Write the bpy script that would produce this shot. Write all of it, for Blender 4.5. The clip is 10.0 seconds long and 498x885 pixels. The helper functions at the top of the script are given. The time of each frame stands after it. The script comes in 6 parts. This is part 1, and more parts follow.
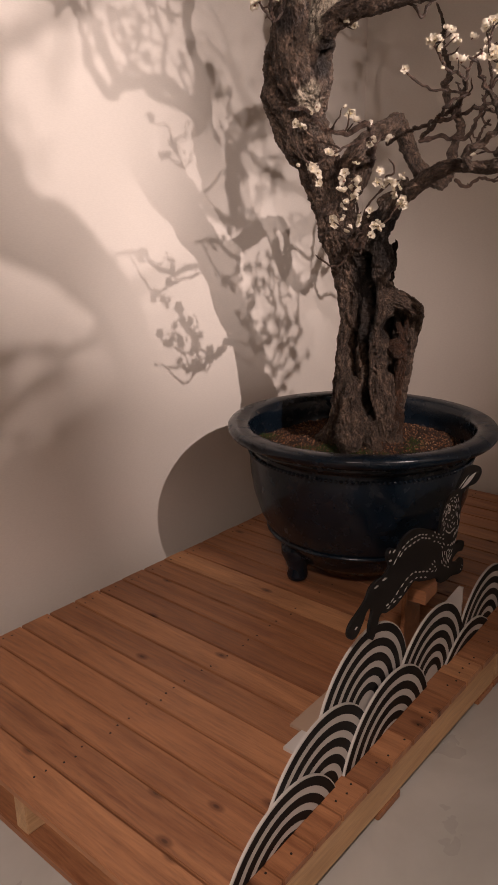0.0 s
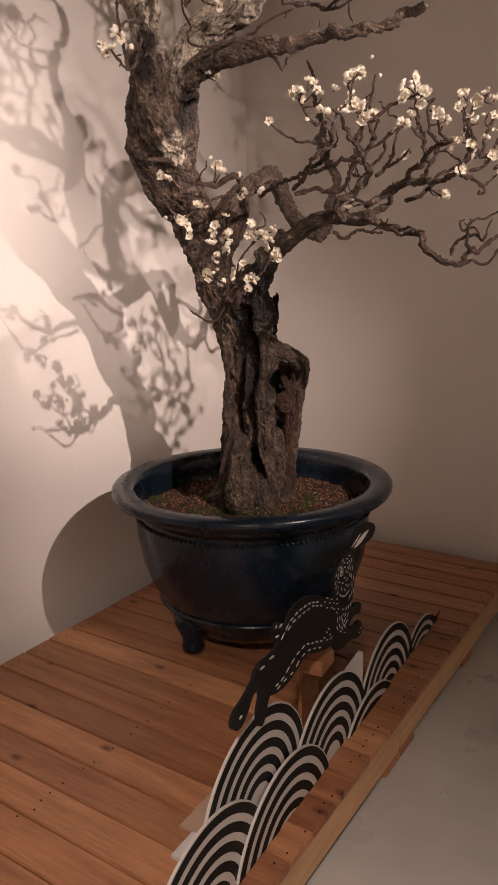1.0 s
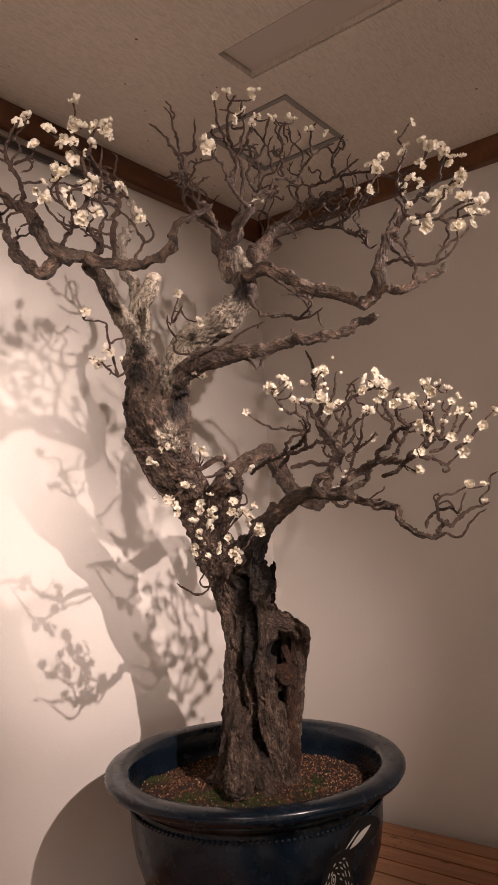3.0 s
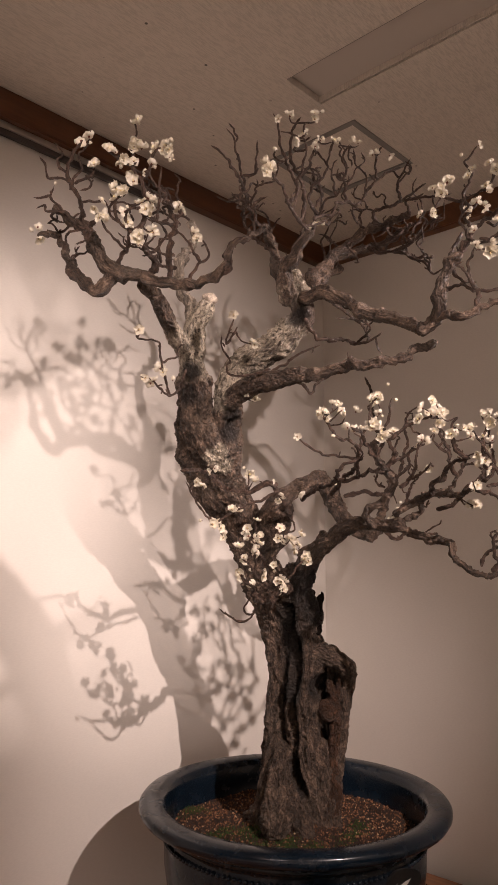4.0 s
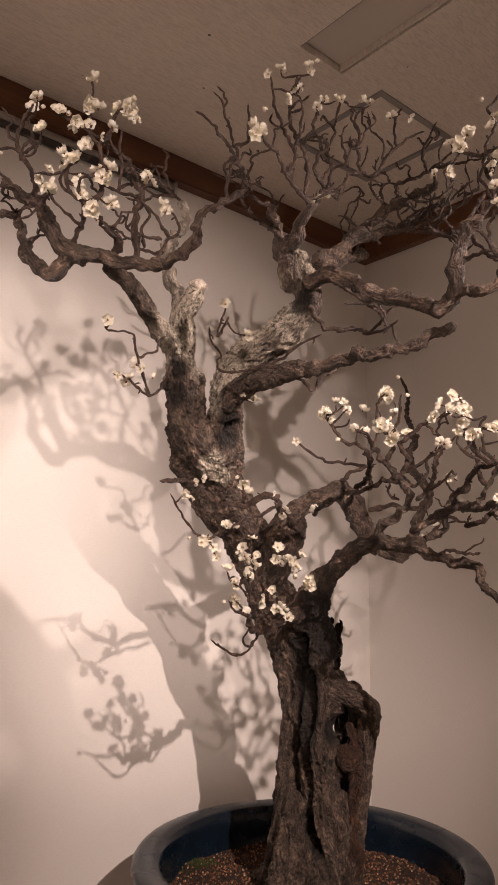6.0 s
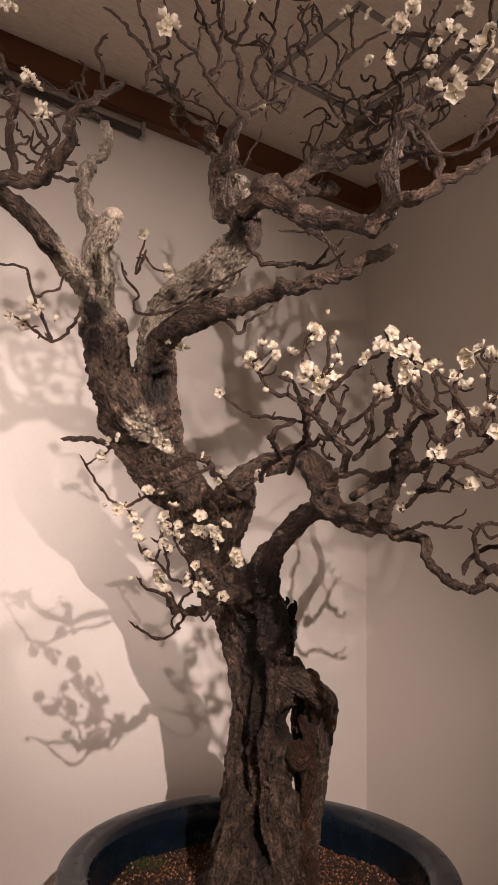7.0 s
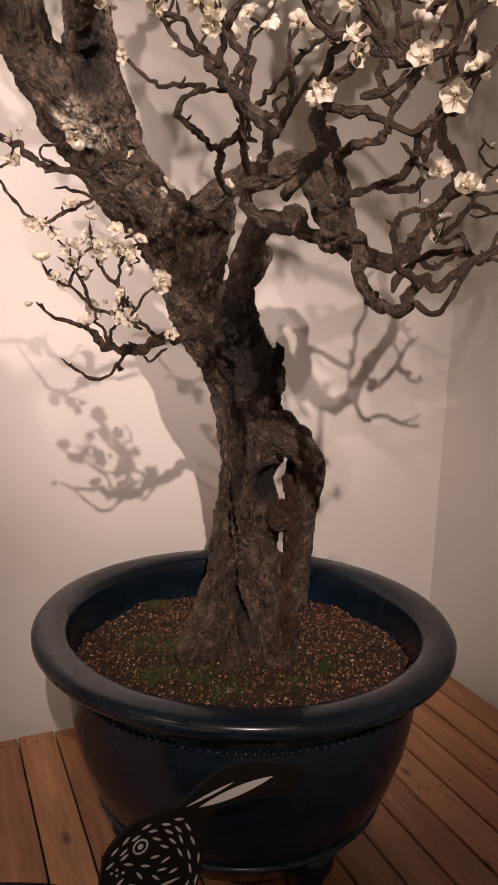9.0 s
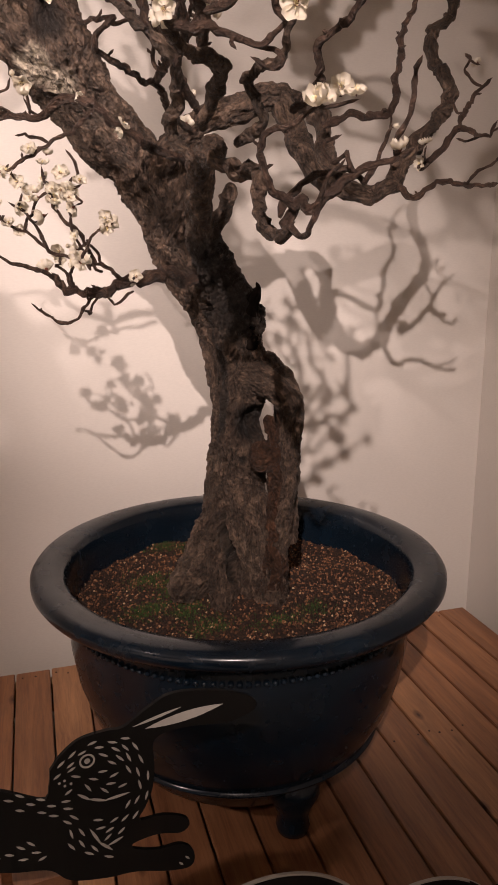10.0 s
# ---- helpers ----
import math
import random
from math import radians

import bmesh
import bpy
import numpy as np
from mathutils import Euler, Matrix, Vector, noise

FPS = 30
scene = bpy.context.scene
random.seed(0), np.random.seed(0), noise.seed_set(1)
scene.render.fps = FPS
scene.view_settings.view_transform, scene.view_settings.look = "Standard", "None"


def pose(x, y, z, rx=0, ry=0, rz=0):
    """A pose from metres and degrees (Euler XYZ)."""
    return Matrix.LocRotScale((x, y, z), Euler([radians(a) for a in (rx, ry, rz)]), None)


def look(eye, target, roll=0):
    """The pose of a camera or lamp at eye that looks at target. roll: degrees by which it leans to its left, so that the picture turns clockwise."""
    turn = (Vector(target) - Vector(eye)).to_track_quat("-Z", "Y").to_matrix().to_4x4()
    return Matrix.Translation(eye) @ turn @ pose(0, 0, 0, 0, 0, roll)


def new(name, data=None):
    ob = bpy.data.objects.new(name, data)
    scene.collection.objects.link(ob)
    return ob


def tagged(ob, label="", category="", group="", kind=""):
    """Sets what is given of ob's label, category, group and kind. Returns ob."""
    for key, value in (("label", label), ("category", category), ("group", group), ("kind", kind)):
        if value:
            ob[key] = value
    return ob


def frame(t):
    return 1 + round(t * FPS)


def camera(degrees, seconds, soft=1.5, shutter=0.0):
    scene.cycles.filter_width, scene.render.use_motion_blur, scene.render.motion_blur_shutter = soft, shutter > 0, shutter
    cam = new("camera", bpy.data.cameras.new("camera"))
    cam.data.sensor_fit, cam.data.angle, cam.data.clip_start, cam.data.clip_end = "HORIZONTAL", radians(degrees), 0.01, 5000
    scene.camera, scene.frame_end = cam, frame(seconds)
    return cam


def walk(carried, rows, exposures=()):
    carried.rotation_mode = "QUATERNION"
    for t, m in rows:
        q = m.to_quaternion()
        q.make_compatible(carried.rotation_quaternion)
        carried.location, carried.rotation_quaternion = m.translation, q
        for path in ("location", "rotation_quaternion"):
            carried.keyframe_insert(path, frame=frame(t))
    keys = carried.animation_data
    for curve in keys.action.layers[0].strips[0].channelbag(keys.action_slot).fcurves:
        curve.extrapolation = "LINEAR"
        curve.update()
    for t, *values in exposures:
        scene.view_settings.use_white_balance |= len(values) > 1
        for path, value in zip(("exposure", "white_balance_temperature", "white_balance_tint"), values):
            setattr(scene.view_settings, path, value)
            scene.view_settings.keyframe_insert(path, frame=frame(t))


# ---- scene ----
cam = camera(37.7, 10.0)
PATH = [
    (0, (-0.597, -0.664, 1.189), (0.856, 0.584, 0.614), -0.8),
    (0.5, (-0.536, -0.684, 1.194), (0.999, 0.5, 0.7), -0.7),
    (1, (-0.451, -0.659, 1.19), (1.169, 0.425, 0.741), -1.6),
    (1.5, (-0.381, -0.711, 1.213), (1.271, 0.374, 0.907), -1.8),
    (2, (-0.325, -0.786, 1.236), (1.278, 0.406, 1.155), -2.5),
    (2.5, (-0.331, -0.833, 1.242), (1.237, 0.397, 1.41), -2.6),
    (2.7, (-0.359, -0.83, 1.248), (1.218, 0.383, 1.451), -2.9),
    (4, (-0.31, -0.832, 1.249), (1.131, 0.523, 1.542), 0.3),
    (4.5, (-0.252, -0.773, 1.246), (1.161, 0.609, 1.552), 1.5),
    (5, (-0.196, -0.711, 1.259), (1.2, 0.686, 1.575), 2.3),
    (6.3, (0.051, -0.809, 1.267), (1.29, 0.725, 1.6), 0.7),
    (6.5, (0.113, -0.803, 1.261), (1.327, 0.752, 1.594), 1.0),
    (7, (0.281, -0.78, 1.259), (1.47, 0.806, 1.528), 1.2),
    (7.5, (0.431, -0.811, 1.254), (1.448, 0.903, 1.421), 1.8),
    (8, (0.534, -0.85, 1.242), (1.392, 0.956, 1.185), 2.4),
    (8.5, (0.628, -0.818, 1.206), (1.475, 0.984, 1.022), 2.3),
    (9, (0.717, -0.761, 1.19), (1.525, 1.037, 0.847), 2.0),
    (9.5, (0.824, -0.797, 1.175), (1.478, 1.037, 0.719), 0.5),
    (10, (0.912, -0.846, 1.17), (1.462, 1.02, 0.703), -0.2),
]
walk(cam, [(t, look(eye, target, roll)) for t, eye, target, roll in PATH],
     ((0, -0.26), (0.5, -0.12), (1, 0.02), (1.5, 0.15), (2, 0.15), (2.7, 0.18), (4, 0.04), (5, 0.0), (6.3, -0.05), (7, -0.15), (8, -0.17), (10, -0.1)))

# ---- world and lamps ----
world = bpy.data.worlds.new("world")
scene.world = world
world.use_nodes = True
world.node_tree.nodes["Background"].inputs[0].default_value = (0.9, 0.8, 0.7, 1)
world.node_tree.nodes["Background"].inputs[1].default_value = 0.0


def spot(name, eye, target, watts, degrees, blend, size, colour):
    data = bpy.data.lights.new(name, "SPOT")
    data.energy, data.spot_size, data.spot_blend = watts, radians(degrees), blend
    data.shadow_soft_size, data.color = size, colour
    ob = new(name, data)
    ob.matrix_world = look(eye, target)
    return tagged(ob, "warm unseen spotlight under the ceiling", "spotlight", kind="structure")


TRACK = 2.42
WARM = (1.0, 0.79, 0.72)
spot("gallery_spot", (0.41, -1.95, TRACK), (1.62, 1.12, 0.63), 400, 32, 1.0, 0.017, WARM)
spot("gallery_spot", (-2.40, -2.00, TRACK), (0.98, 1.12, 1.36), 370, 19.5, 0.95, 0.030, WARM)
spot("gallery_spot", (-0.65, -1.90, 2.32), (1.22, 1.12, 1.58), 285, 33, 1.0, 0.022, WARM)
spot("gallery_spot", (2.00, -1.20, 2.46), (0.86, 0.55, 1.68), 235, 34, 1.0, 0.045, WARM)
# added fill lamps that brighten the deck, the floor and the room's bounce
spot("room_spot", (-1.38, -0.95, TRACK), (-0.38, 0.04, 0.0), 280, 62, 0.9, 0.05, WARM)
spot("room_spot", (-1.6, -2.4, TRACK), (-2.4, -2.6, 0.0), 440, 110, 0.8, 0.05, WARM)
spot("room_spot", (0.9, -2.6, TRACK), (0.9, -2.9, 0.0), 120, 120, 0.8, 0.05, WARM)


# ---- materials ----
class Nodes:
    """A small wrapper for building a principled material."""

    def __init__(self, name, colour=(0.5, 0.5, 0.5), rough=0.5, metal=0.0):
        self.mat = bpy.data.materials.new(name)
        self.mat.use_nodes = True
        self.tree = self.mat.node_tree
        self.shader = self.tree.nodes["Principled BSDF"]
        self.set("Base Color", (*colour, 1))
        self.set("Roughness", rough)
        self.set("Metallic", metal)
        self.coord = None

    def set(self, socket, value):
        self.shader.inputs[socket].default_value = value

    def node(self, kind, **inputs):
        n = self.tree.nodes.new(kind)
        for k, v in inputs.items():
            n.inputs[k.replace("_", " ")].default_value = v
        return n

    def link(self, a, b):
        self.tree.links.new(a, b)

    def place(self, scale=(1, 1, 1), random_shift=0.0):
        if self.coord is None:
            self.coord = self.tree.nodes.new("ShaderNodeTexCoord")
        m = self.node("ShaderNodeMapping")
        m.inputs["Scale"].default_value = scale
        self.link(self.coord.outputs["Object"], m.inputs["Vector"])
        if random_shift:
            info = self.tree.nodes.new("ShaderNodeObjectInfo")
            mul = self.tree.nodes.new("ShaderNodeVectorMath")
            mul.operation = "SCALE"
            mul.inputs[0].default_value = (7.1, 13.7, 3.3)
            self.link(info.outputs["Random"], mul.inputs["Scale"])
            self.link(mul.outputs[0], m.inputs["Location"])
        return m.outputs[0]

    def noise(self, scale, detail=4.0, rough=0.55, vector=None, distortion=0.0):
        n = self.node("ShaderNodeTexNoise", Scale=scale, Detail=detail, Roughness=rough, Distortion=distortion)
        self.link(vector or self.place(), n.inputs["Vector"])
        return n.outputs["Fac"]

    def ramp(self, fac, *stops):
        r = self.tree.nodes.new("ShaderNodeValToRGB")
        while len(r.color_ramp.elements) < len(stops):
            r.color_ramp.elements.new(0.5)
        for e, (p, c) in zip(r.color_ramp.elements, stops):
            e.position, e.color = p, (*c, 1) if len(c) == 3 else c
        self.link(fac, r.inputs[0])
        return r.outputs[0]

    def mix(self, fac, a, b, mode="MIX"):
        m = self.tree.nodes.new("ShaderNodeMix")
        m.data_type, m.blend_type = "RGBA", mode
        for value, i in ((fac, 0), (a, 6), (b, 7)):
            if isinstance(value, (int, float)):
                m.inputs[i].default_value = value
            elif isinstance(value, tuple):
                m.inputs[i].default_value = (*value, 1)
            else:
                self.link(value, m.inputs[i])
        return m.outputs[2]

    def math(self, op, a, b=0.0):
        m = self.tree.nodes.new("ShaderNodeMath")
        m.operation = op
        for i, v in enumerate((a, b)):
            if isinstance(v, (int, float)):
                m.inputs[i].default_value = v
            else:
                self.link(v, m.inputs[i])
        return m.outputs[0]

    def base(self, out):
        self.link(out, self.shader.inputs["Base Color"])
        return self

    def rough(self, out):
        self.link(out, self.shader.inputs["Roughness"])
        return self

    def bump(self, height, strength=0.4, distance=0.002):
        b = self.node("ShaderNodeBump", Strength=strength, Distance=distance)
        self.link(height, b.inputs["Height"])
        self.link(b.outputs[0], self.shader.inputs["Normal"])
        return self


def wallpaper(name, colour, scale=1.0):
    n = Nodes(name, colour, 0.85)
    big = n.noise(1.3, 3)
    fine = n.noise(420, 3)
    weave = n.noise(90, 2, vector=n.place((1, 1, 3.5)))
    c = n.ramp(big, (0.3, tuple(0.93 * v for v in colour)), (0.7, tuple(1.04 * v for v in colour)))
    n.base(n.mix(0.18, c, n.ramp(weave, (0.35, tuple(0.80 * v for v in colour)), (0.65, colour))))
    return n.bump(n.mix(0.5, fine, weave), 0.25, 0.0012).mat


def ceiling_paper(name, colour):
    n = Nodes(name, colour, 0.9)
    rows = n.noise(38, 3, 0.6, vector=n.place((1, 7, 1)), distortion=0.6)
    big = n.noise(1.1, 3)
    c = n.ramp(big, (0.3, tuple(0.92 * v for v in colour)), (0.7, tuple(1.05 * v for v in colour)))
    specks = n.node("ShaderNodeTexVoronoi", Scale=16.0)
    n.link(n.place(), specks.inputs["Vector"])
    dots = n.ramp(specks.outputs["Distance"], (0.055, (0, 0, 0)), (0.085, (1, 1, 1)))
    pick = n.ramp(specks.outputs["Color"], (0.60, (1, 1, 1)), (0.63, (0, 0, 0)))
    keep = n.mix(1.0, dots, pick, "LIGHTEN")
    c = n.mix(0.34, c, n.ramp(rows, (0.40, tuple(0.55 * v for v in colour)), (0.55, colour)))
    n.base(n.mix(keep, tuple(0.22 * v for v in colour), c))
    return n.bump(rows, 0.7, 0.003).mat


def wood(name, dark, light, rough=0.5, along="y", knots=True):
    n = Nodes(name, light, rough)
    stretch = {"x": (1.2, 16, 16), "y": (16, 1.2, 16), "z": (16, 16, 1.2)}[along]
    grain = n.noise(1.0, 5, 0.6, vector=n.place(stretch, 1.0), distortion=1.2)
    fine = n.noise(9.0, 4, 0.7, vector=n.place(stretch, 1.0), distortion=0.5)
    stain = n.noise(3.0, 3, vector=n.place((1, 1, 1), 1.0))
    mid = tuple((a + b) / 2 for a, b in zip(dark, light))
    c = n.ramp(grain, (0.30, dark), (0.52, mid), (0.72, light))
    c = n.mix(0.30, c, n.ramp(fine, (0.35, tuple(0.6 * v for v in dark)), (0.6, light)))
    info = n.tree.nodes.new("ShaderNodeObjectInfo")
    tone = n.ramp(info.outputs["Random"], (0.0, (0.82, 0.74, 0.68)), (0.35, (0.97, 0.93, 0.88)), (0.7, (1.04, 0.95, 0.85)), (0.86, (1.14, 1.10, 1.02)), (1.0, (1.38, 1.45, 1.38)))
    c = n.mix(1.0, c, tone, "MULTIPLY")
    c = n.mix(n.ramp(stain, (0.55, (0, 0, 0)), (0.8, (0.35, 0.35, 0.35))), c, tuple(0.5 * v for v in dark))
    if knots:
        v = n.node("ShaderNodeTexVoronoi", Scale=1.0)
        v.voronoi_dimensions = "2D"
        squash = {"x": (3.2, 6.5, 0), "y": (8.0, 4.0, 0), "z": (6.5, 0, 3.2)}[along]
        n.link(n.place(squash, 1.0), v.inputs["Vector"])
        k = n.ramp(v.outputs["Distance"], (0.018, (0.95, 0.95, 0.95)), (0.042, (0.55, 0.55, 0.55)), (0.052, (0.6, 0.6, 0.6)), (0.10, (0, 0, 0)))
        has = n.ramp(v.outputs["Color"], (0.40, (0, 0, 0)), (0.45, (1, 1, 1)))
        c = n.mix(n.mix(1.0, k, has, "MULTIPLY"), c, (0.34 * dark[0], 0.24 * dark[1], 0.2 * dark[2]))
    n.base(c)
    n.rough(n.ramp(fine, (0.3, (rough - 0.1,) * 3), (0.7, (rough + 0.15,) * 3)))
    return n.bump(fine, 0.25, 0.001).mat


def bark(name, deep, mid, top, lichen, scale=1.0, relief=0.026):
    """Scaly, lengthwise furrowed bark; the grain follows each limb."""
    n = Nodes(name, mid, 0.8)
    n.set("Specular IOR Level", 0.50)
    grain = n.tree.nodes.new("ShaderNodeAttribute")
    grain.attribute_name = "grain"
    stretch = n.node("ShaderNodeMapping")
    stretch.inputs["Scale"].default_value = (scale, scale, 0.60 * scale)
    n.link(grain.outputs["Vector"], stretch.inputs["Vector"])
    along = stretch.outputs[0]
    warp = n.node("ShaderNodeTexNoise", Scale=55.0, Detail=3.0)
    n.link(along, warp.inputs["Vector"])
    shift = n.tree.nodes.new("ShaderNodeVectorMath")
    shift.operation = "MULTIPLY_ADD"
    shift.inputs[1].default_value = (0.042, 0.042, 0.042)
    n.link(warp.outputs["Color"], shift.inputs[0])
    n.link(along, shift.inputs[2])
    v = n.node("ShaderNodeTexVoronoi", Scale=112.0)
    n.link(shift.outputs[0], v.inputs["Vector"])
    flake = n.math("MULTIPLY", n.math("SUBTRACT", 1.15, n.math("MULTIPLY", v.outputs["Distance"], 1.2)), 0.5)
    sep = n.node("ShaderNodeSeparateColor")
    n.link(v.outputs["Color"], sep.inputs[0])
    step = n.math("ADD", n.math("MULTIPLY", sep.outputs[0], 0.55), flake)
    furrow = n.noise(34, 6, 0.66, vector=along, distortion=0.6)
    fine = n.noise(330, 4, 0.75, vector=along)
    patch = n.noise(7, 4, 0.6, vector=n.place((1, 1, 1), 1.0))
    height = n.math("ADD", n.math("MULTIPLY", step, 0.72), n.math("ADD", n.math("MULTIPLY", furrow, 0.85), n.math("MULTIPLY", fine, 0.55)))
    c = n.ramp(furrow, (0.42, deep), (0.51, mid), (0.62, top))
    c = n.mix(0.32, c, n.ramp(sep.outputs[1], (0.15, deep), (0.6, mid), (0.95, top)))
    c = n.mix(1.0, c, n.ramp(v.outputs["Distance"], (0.22, (1.18, 1.15, 1.10)), (0.62, (0.50, 0.48, 0.46))), "MULTIPLY")
    c = n.mix(0.26, c, n.ramp(fine, (0.38, deep), (0.66, tuple(1.3 * q for q in top))))
    c = n.mix(n.ramp(patch, (0.52, (0, 0, 0)), (0.78, (0.5, 0.5, 0.5))), c, lichen)
    crust = n.math("ADD", n.math("MULTIPLY", furrow, 0.35), n.math("MULTIPLY", n.noise(190, 4, 0.7, vector=along, distortion=0.4), 0.65))
    # pale mark: lichen and lamplight; black mark: burnt head and shade of the hollows
    for mark, dull, bright in (("lichen_and_lit", (0.040, 0.029, 0.020), (0.76, 0.66, 0.52)), ("burnt_and_shade", (0.004, 0.003, 0.0025), (0.020, 0.014, 0.011))):
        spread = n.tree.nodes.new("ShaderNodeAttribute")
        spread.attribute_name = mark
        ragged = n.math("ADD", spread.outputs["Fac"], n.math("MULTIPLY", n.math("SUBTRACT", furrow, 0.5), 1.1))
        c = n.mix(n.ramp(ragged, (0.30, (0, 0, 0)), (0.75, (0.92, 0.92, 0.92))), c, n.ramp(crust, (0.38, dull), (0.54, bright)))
    n.base(c)
    n.rough(n.ramp(fine, (0.38, (0.30,) * 3), (0.6, (0.78,) * 3)))
    return n.bump(height, 1.0, relief / scale).mat


WALL = wallpaper("wall_paper", (0.74, 0.70, 0.65))
# darker than WALL, so the unseen walls bounce less light
UNSEEN_WALL = wallpaper("unseen_wall_paper", (0.50, 0.46, 0.42))
CEIL = ceiling_paper("ceiling_paper", (0.68, 0.60, 0.52))
MOULD = wood("moulding_wood", (0.06, 0.022, 0.010), (0.15, 0.060, 0.025), 0.4, "x", False)
CEDAR = wood("cedar_boards", (0.175, 0.070, 0.033), (0.43, 0.214, 0.108), 0.46, "y")
PINE = wood("pine_rails", (0.36, 0.22, 0.11), (0.62, 0.43, 0.25), 0.55, "x")
BARK = bark("plum_bark", (0.0062, 0.0040, 0.0030), (0.072, 0.046, 0.034), (0.390, 0.275, 0.205), (0.160, 0.124, 0.090))
# bark of the stub limb with the lamplight on it put into the colour
PALE = bark("lit_pale_bark", (0.17, 0.135, 0.105), (0.48, 0.40, 0.32), (0.74, 0.66, 0.56), (0.55, 0.47, 0.37))
TWIG = bark("twig_bark", (0.016, 0.0090, 0.0065), (0.075, 0.043, 0.031), (0.215, 0.135, 0.098), (0.16, 0.098, 0.074), 1.9)
DEADWOOD = bark("bare_wood", (0.012, 0.006, 0.004), (0.070, 0.032, 0.018), (0.185, 0.090, 0.050), (0.05, 0.028, 0.018))
SAWN = bark("sawn_wood", (0.36, 0.30, 0.24), (0.54, 0.46, 0.38), (0.66, 0.58, 0.49), (0.50, 0.43, 0.35), 1.0, 0.003)
CHAR = Nodes("charred_hollow", (0.0065, 0.0045, 0.0035), 0.95)
CHAR.set("Specular IOR Level", 0.08)
CHAR = CHAR.bump(CHAR.noise(90, 4), 0.8, 0.004).mat
NAIL = Nodes("nail_steel", (0.03, 0.022, 0.02), 0.5, 0.6).mat
STEEL = Nodes("rail_aluminium", (0.55, 0.53, 0.50), 0.35, 0.9).mat
BLACK = Nodes("black_paint", (0.006, 0.0056, 0.0054), 0.6)
BLACK.set("Specular IOR Level", 0.22)
BLACK = BLACK.mat
WHITE = Nodes("white_paint", (0.58, 0.56, 0.53), 0.6).mat
FOAM = Nodes("foam_board", (0.47, 0.445, 0.415), 0.7).mat

GLAZE = Nodes("navy_glaze", (0.004, 0.007, 0.014), 0.2)
GLAZE.set("Specular IOR Level", 0.42)
GLAZE.base(GLAZE.ramp(GLAZE.noise(7, 4), (0.3, (0.0032, 0.0062, 0.0105)), (0.7, (0.0062, 0.0150, 0.0270))))
GLAZE.rough(GLAZE.ramp(GLAZE.noise(25, 4), (0.3, (0.15,) * 3), (0.75, (0.34,) * 3)))
GLAZE = GLAZE.bump(GLAZE.noise(16, 2), 0.08, 0.004).mat

PETAL = Nodes("petal", (0.80, 0.76, 0.66), 0.55)
_p = PETAL.ramp(PETAL.noise(120, 3), (0.3, (0.72, 0.65, 0.51)), (0.7, (0.83, 0.79, 0.70)))
PETAL.base(_p)
_t = PETAL.tree.nodes.new("ShaderNodeBsdfTranslucent")
PETAL.link(_p, _t.inputs["Color"])
_m = PETAL.node("ShaderNodeMixShader")
_m.inputs[0].default_value = 0.42
PETAL.link(PETAL.shader.outputs[0], _m.inputs[1])
PETAL.link(_t.outputs[0], _m.inputs[2])
PETAL.link(_m.outputs[0], PETAL.tree.nodes["Material Output"].inputs["Surface"])
PETAL = PETAL.mat
STAMEN = Nodes("stamen", (0.78, 0.68, 0.40), 0.6).mat
CALYX = Nodes("calyx", (0.14, 0.045, 0.030), 0.6).mat

SOIL = Nodes("pot_soil", (0.10, 0.05, 0.03), 0.95)
_g = SOIL.noise(160, 5, 0.7)
SOIL.base(SOIL.ramp(_g, (0.32, (0.006, 0.0035, 0.0025)), (0.5, (0.022, 0.009, 0.005)), (0.68, (0.070, 0.035, 0.018))))
SOIL = SOIL.bump(_g, 1.0, 0.006).mat
GRIT = Nodes("soil_grit", (0.2, 0.11, 0.06), 0.9)
_i = GRIT.tree.nodes.new("ShaderNodeNewGeometry")
GRIT = GRIT.base(GRIT.ramp(_i.outputs["Random Per Island"], (0.0, (0.012, 0.006, 0.003)), (0.48, (0.070, 0.028, 0.012)), (0.82, (0.19, 0.086, 0.038)), (0.95, (0.30, 0.145, 0.075)), (1.0, (0.52, 0.37, 0.22)))).mat
MOSS = Nodes("moss", (0.035, 0.055, 0.012), 0.95)
MOSS = MOSS.base(MOSS.ramp(MOSS.noise(150, 4), (0.3, (0.010, 0.022, 0.005)), (0.7, (0.055, 0.100, 0.018)))).mat

FLOOR = Nodes("floor_sheet", (0.42, 0.40, 0.37), 0.32)
_f = FLOOR.noise(2.2, 4, 0.6, distortion=1.5)
FLOOR.base(FLOOR.ramp(_f, (0.3, (0.34, 0.325, 0.29)), (0.7, (0.42, 0.405, 0.37))))
FLOOR = FLOOR.rough(FLOOR.ramp(FLOOR.noise(6, 4), (0.3, (0.24,) * 3), (0.7, (0.42,) * 3))).mat


# ---- mesh helpers ----
def part(name, bm, material, parent=None, label="", smooth=False):
    me = bpy.data.meshes.new(name)
    if isinstance(bm, tuple):
        me.from_pydata(bm[0], [], bm[1])
        if len(bm) > 2:
            me.attributes.new("grain", "FLOAT_VECTOR", "POINT").data.foreach_set("vector", [q for g in bm[2] for q in g])
    else:
        bmesh.ops.recalc_face_normals(bm, faces=bm.faces)
        bm.to_mesh(me)
        bm.free()
    if smooth:
        me.polygons.foreach_set("use_smooth", [True] * len(me.polygons))
    me.materials.append(material)
    ob = new(name, me)
    if parent is not None:
        ob.parent = parent
    if label:
        tagged(ob, label)
    return ob


def thing(name, label, category, at=(0, 0, 0), group="", kind=""):
    ob = new(name)
    ob.empty_display_size = 0.05
    ob.location = at
    return tagged(ob, label, category, group, kind)


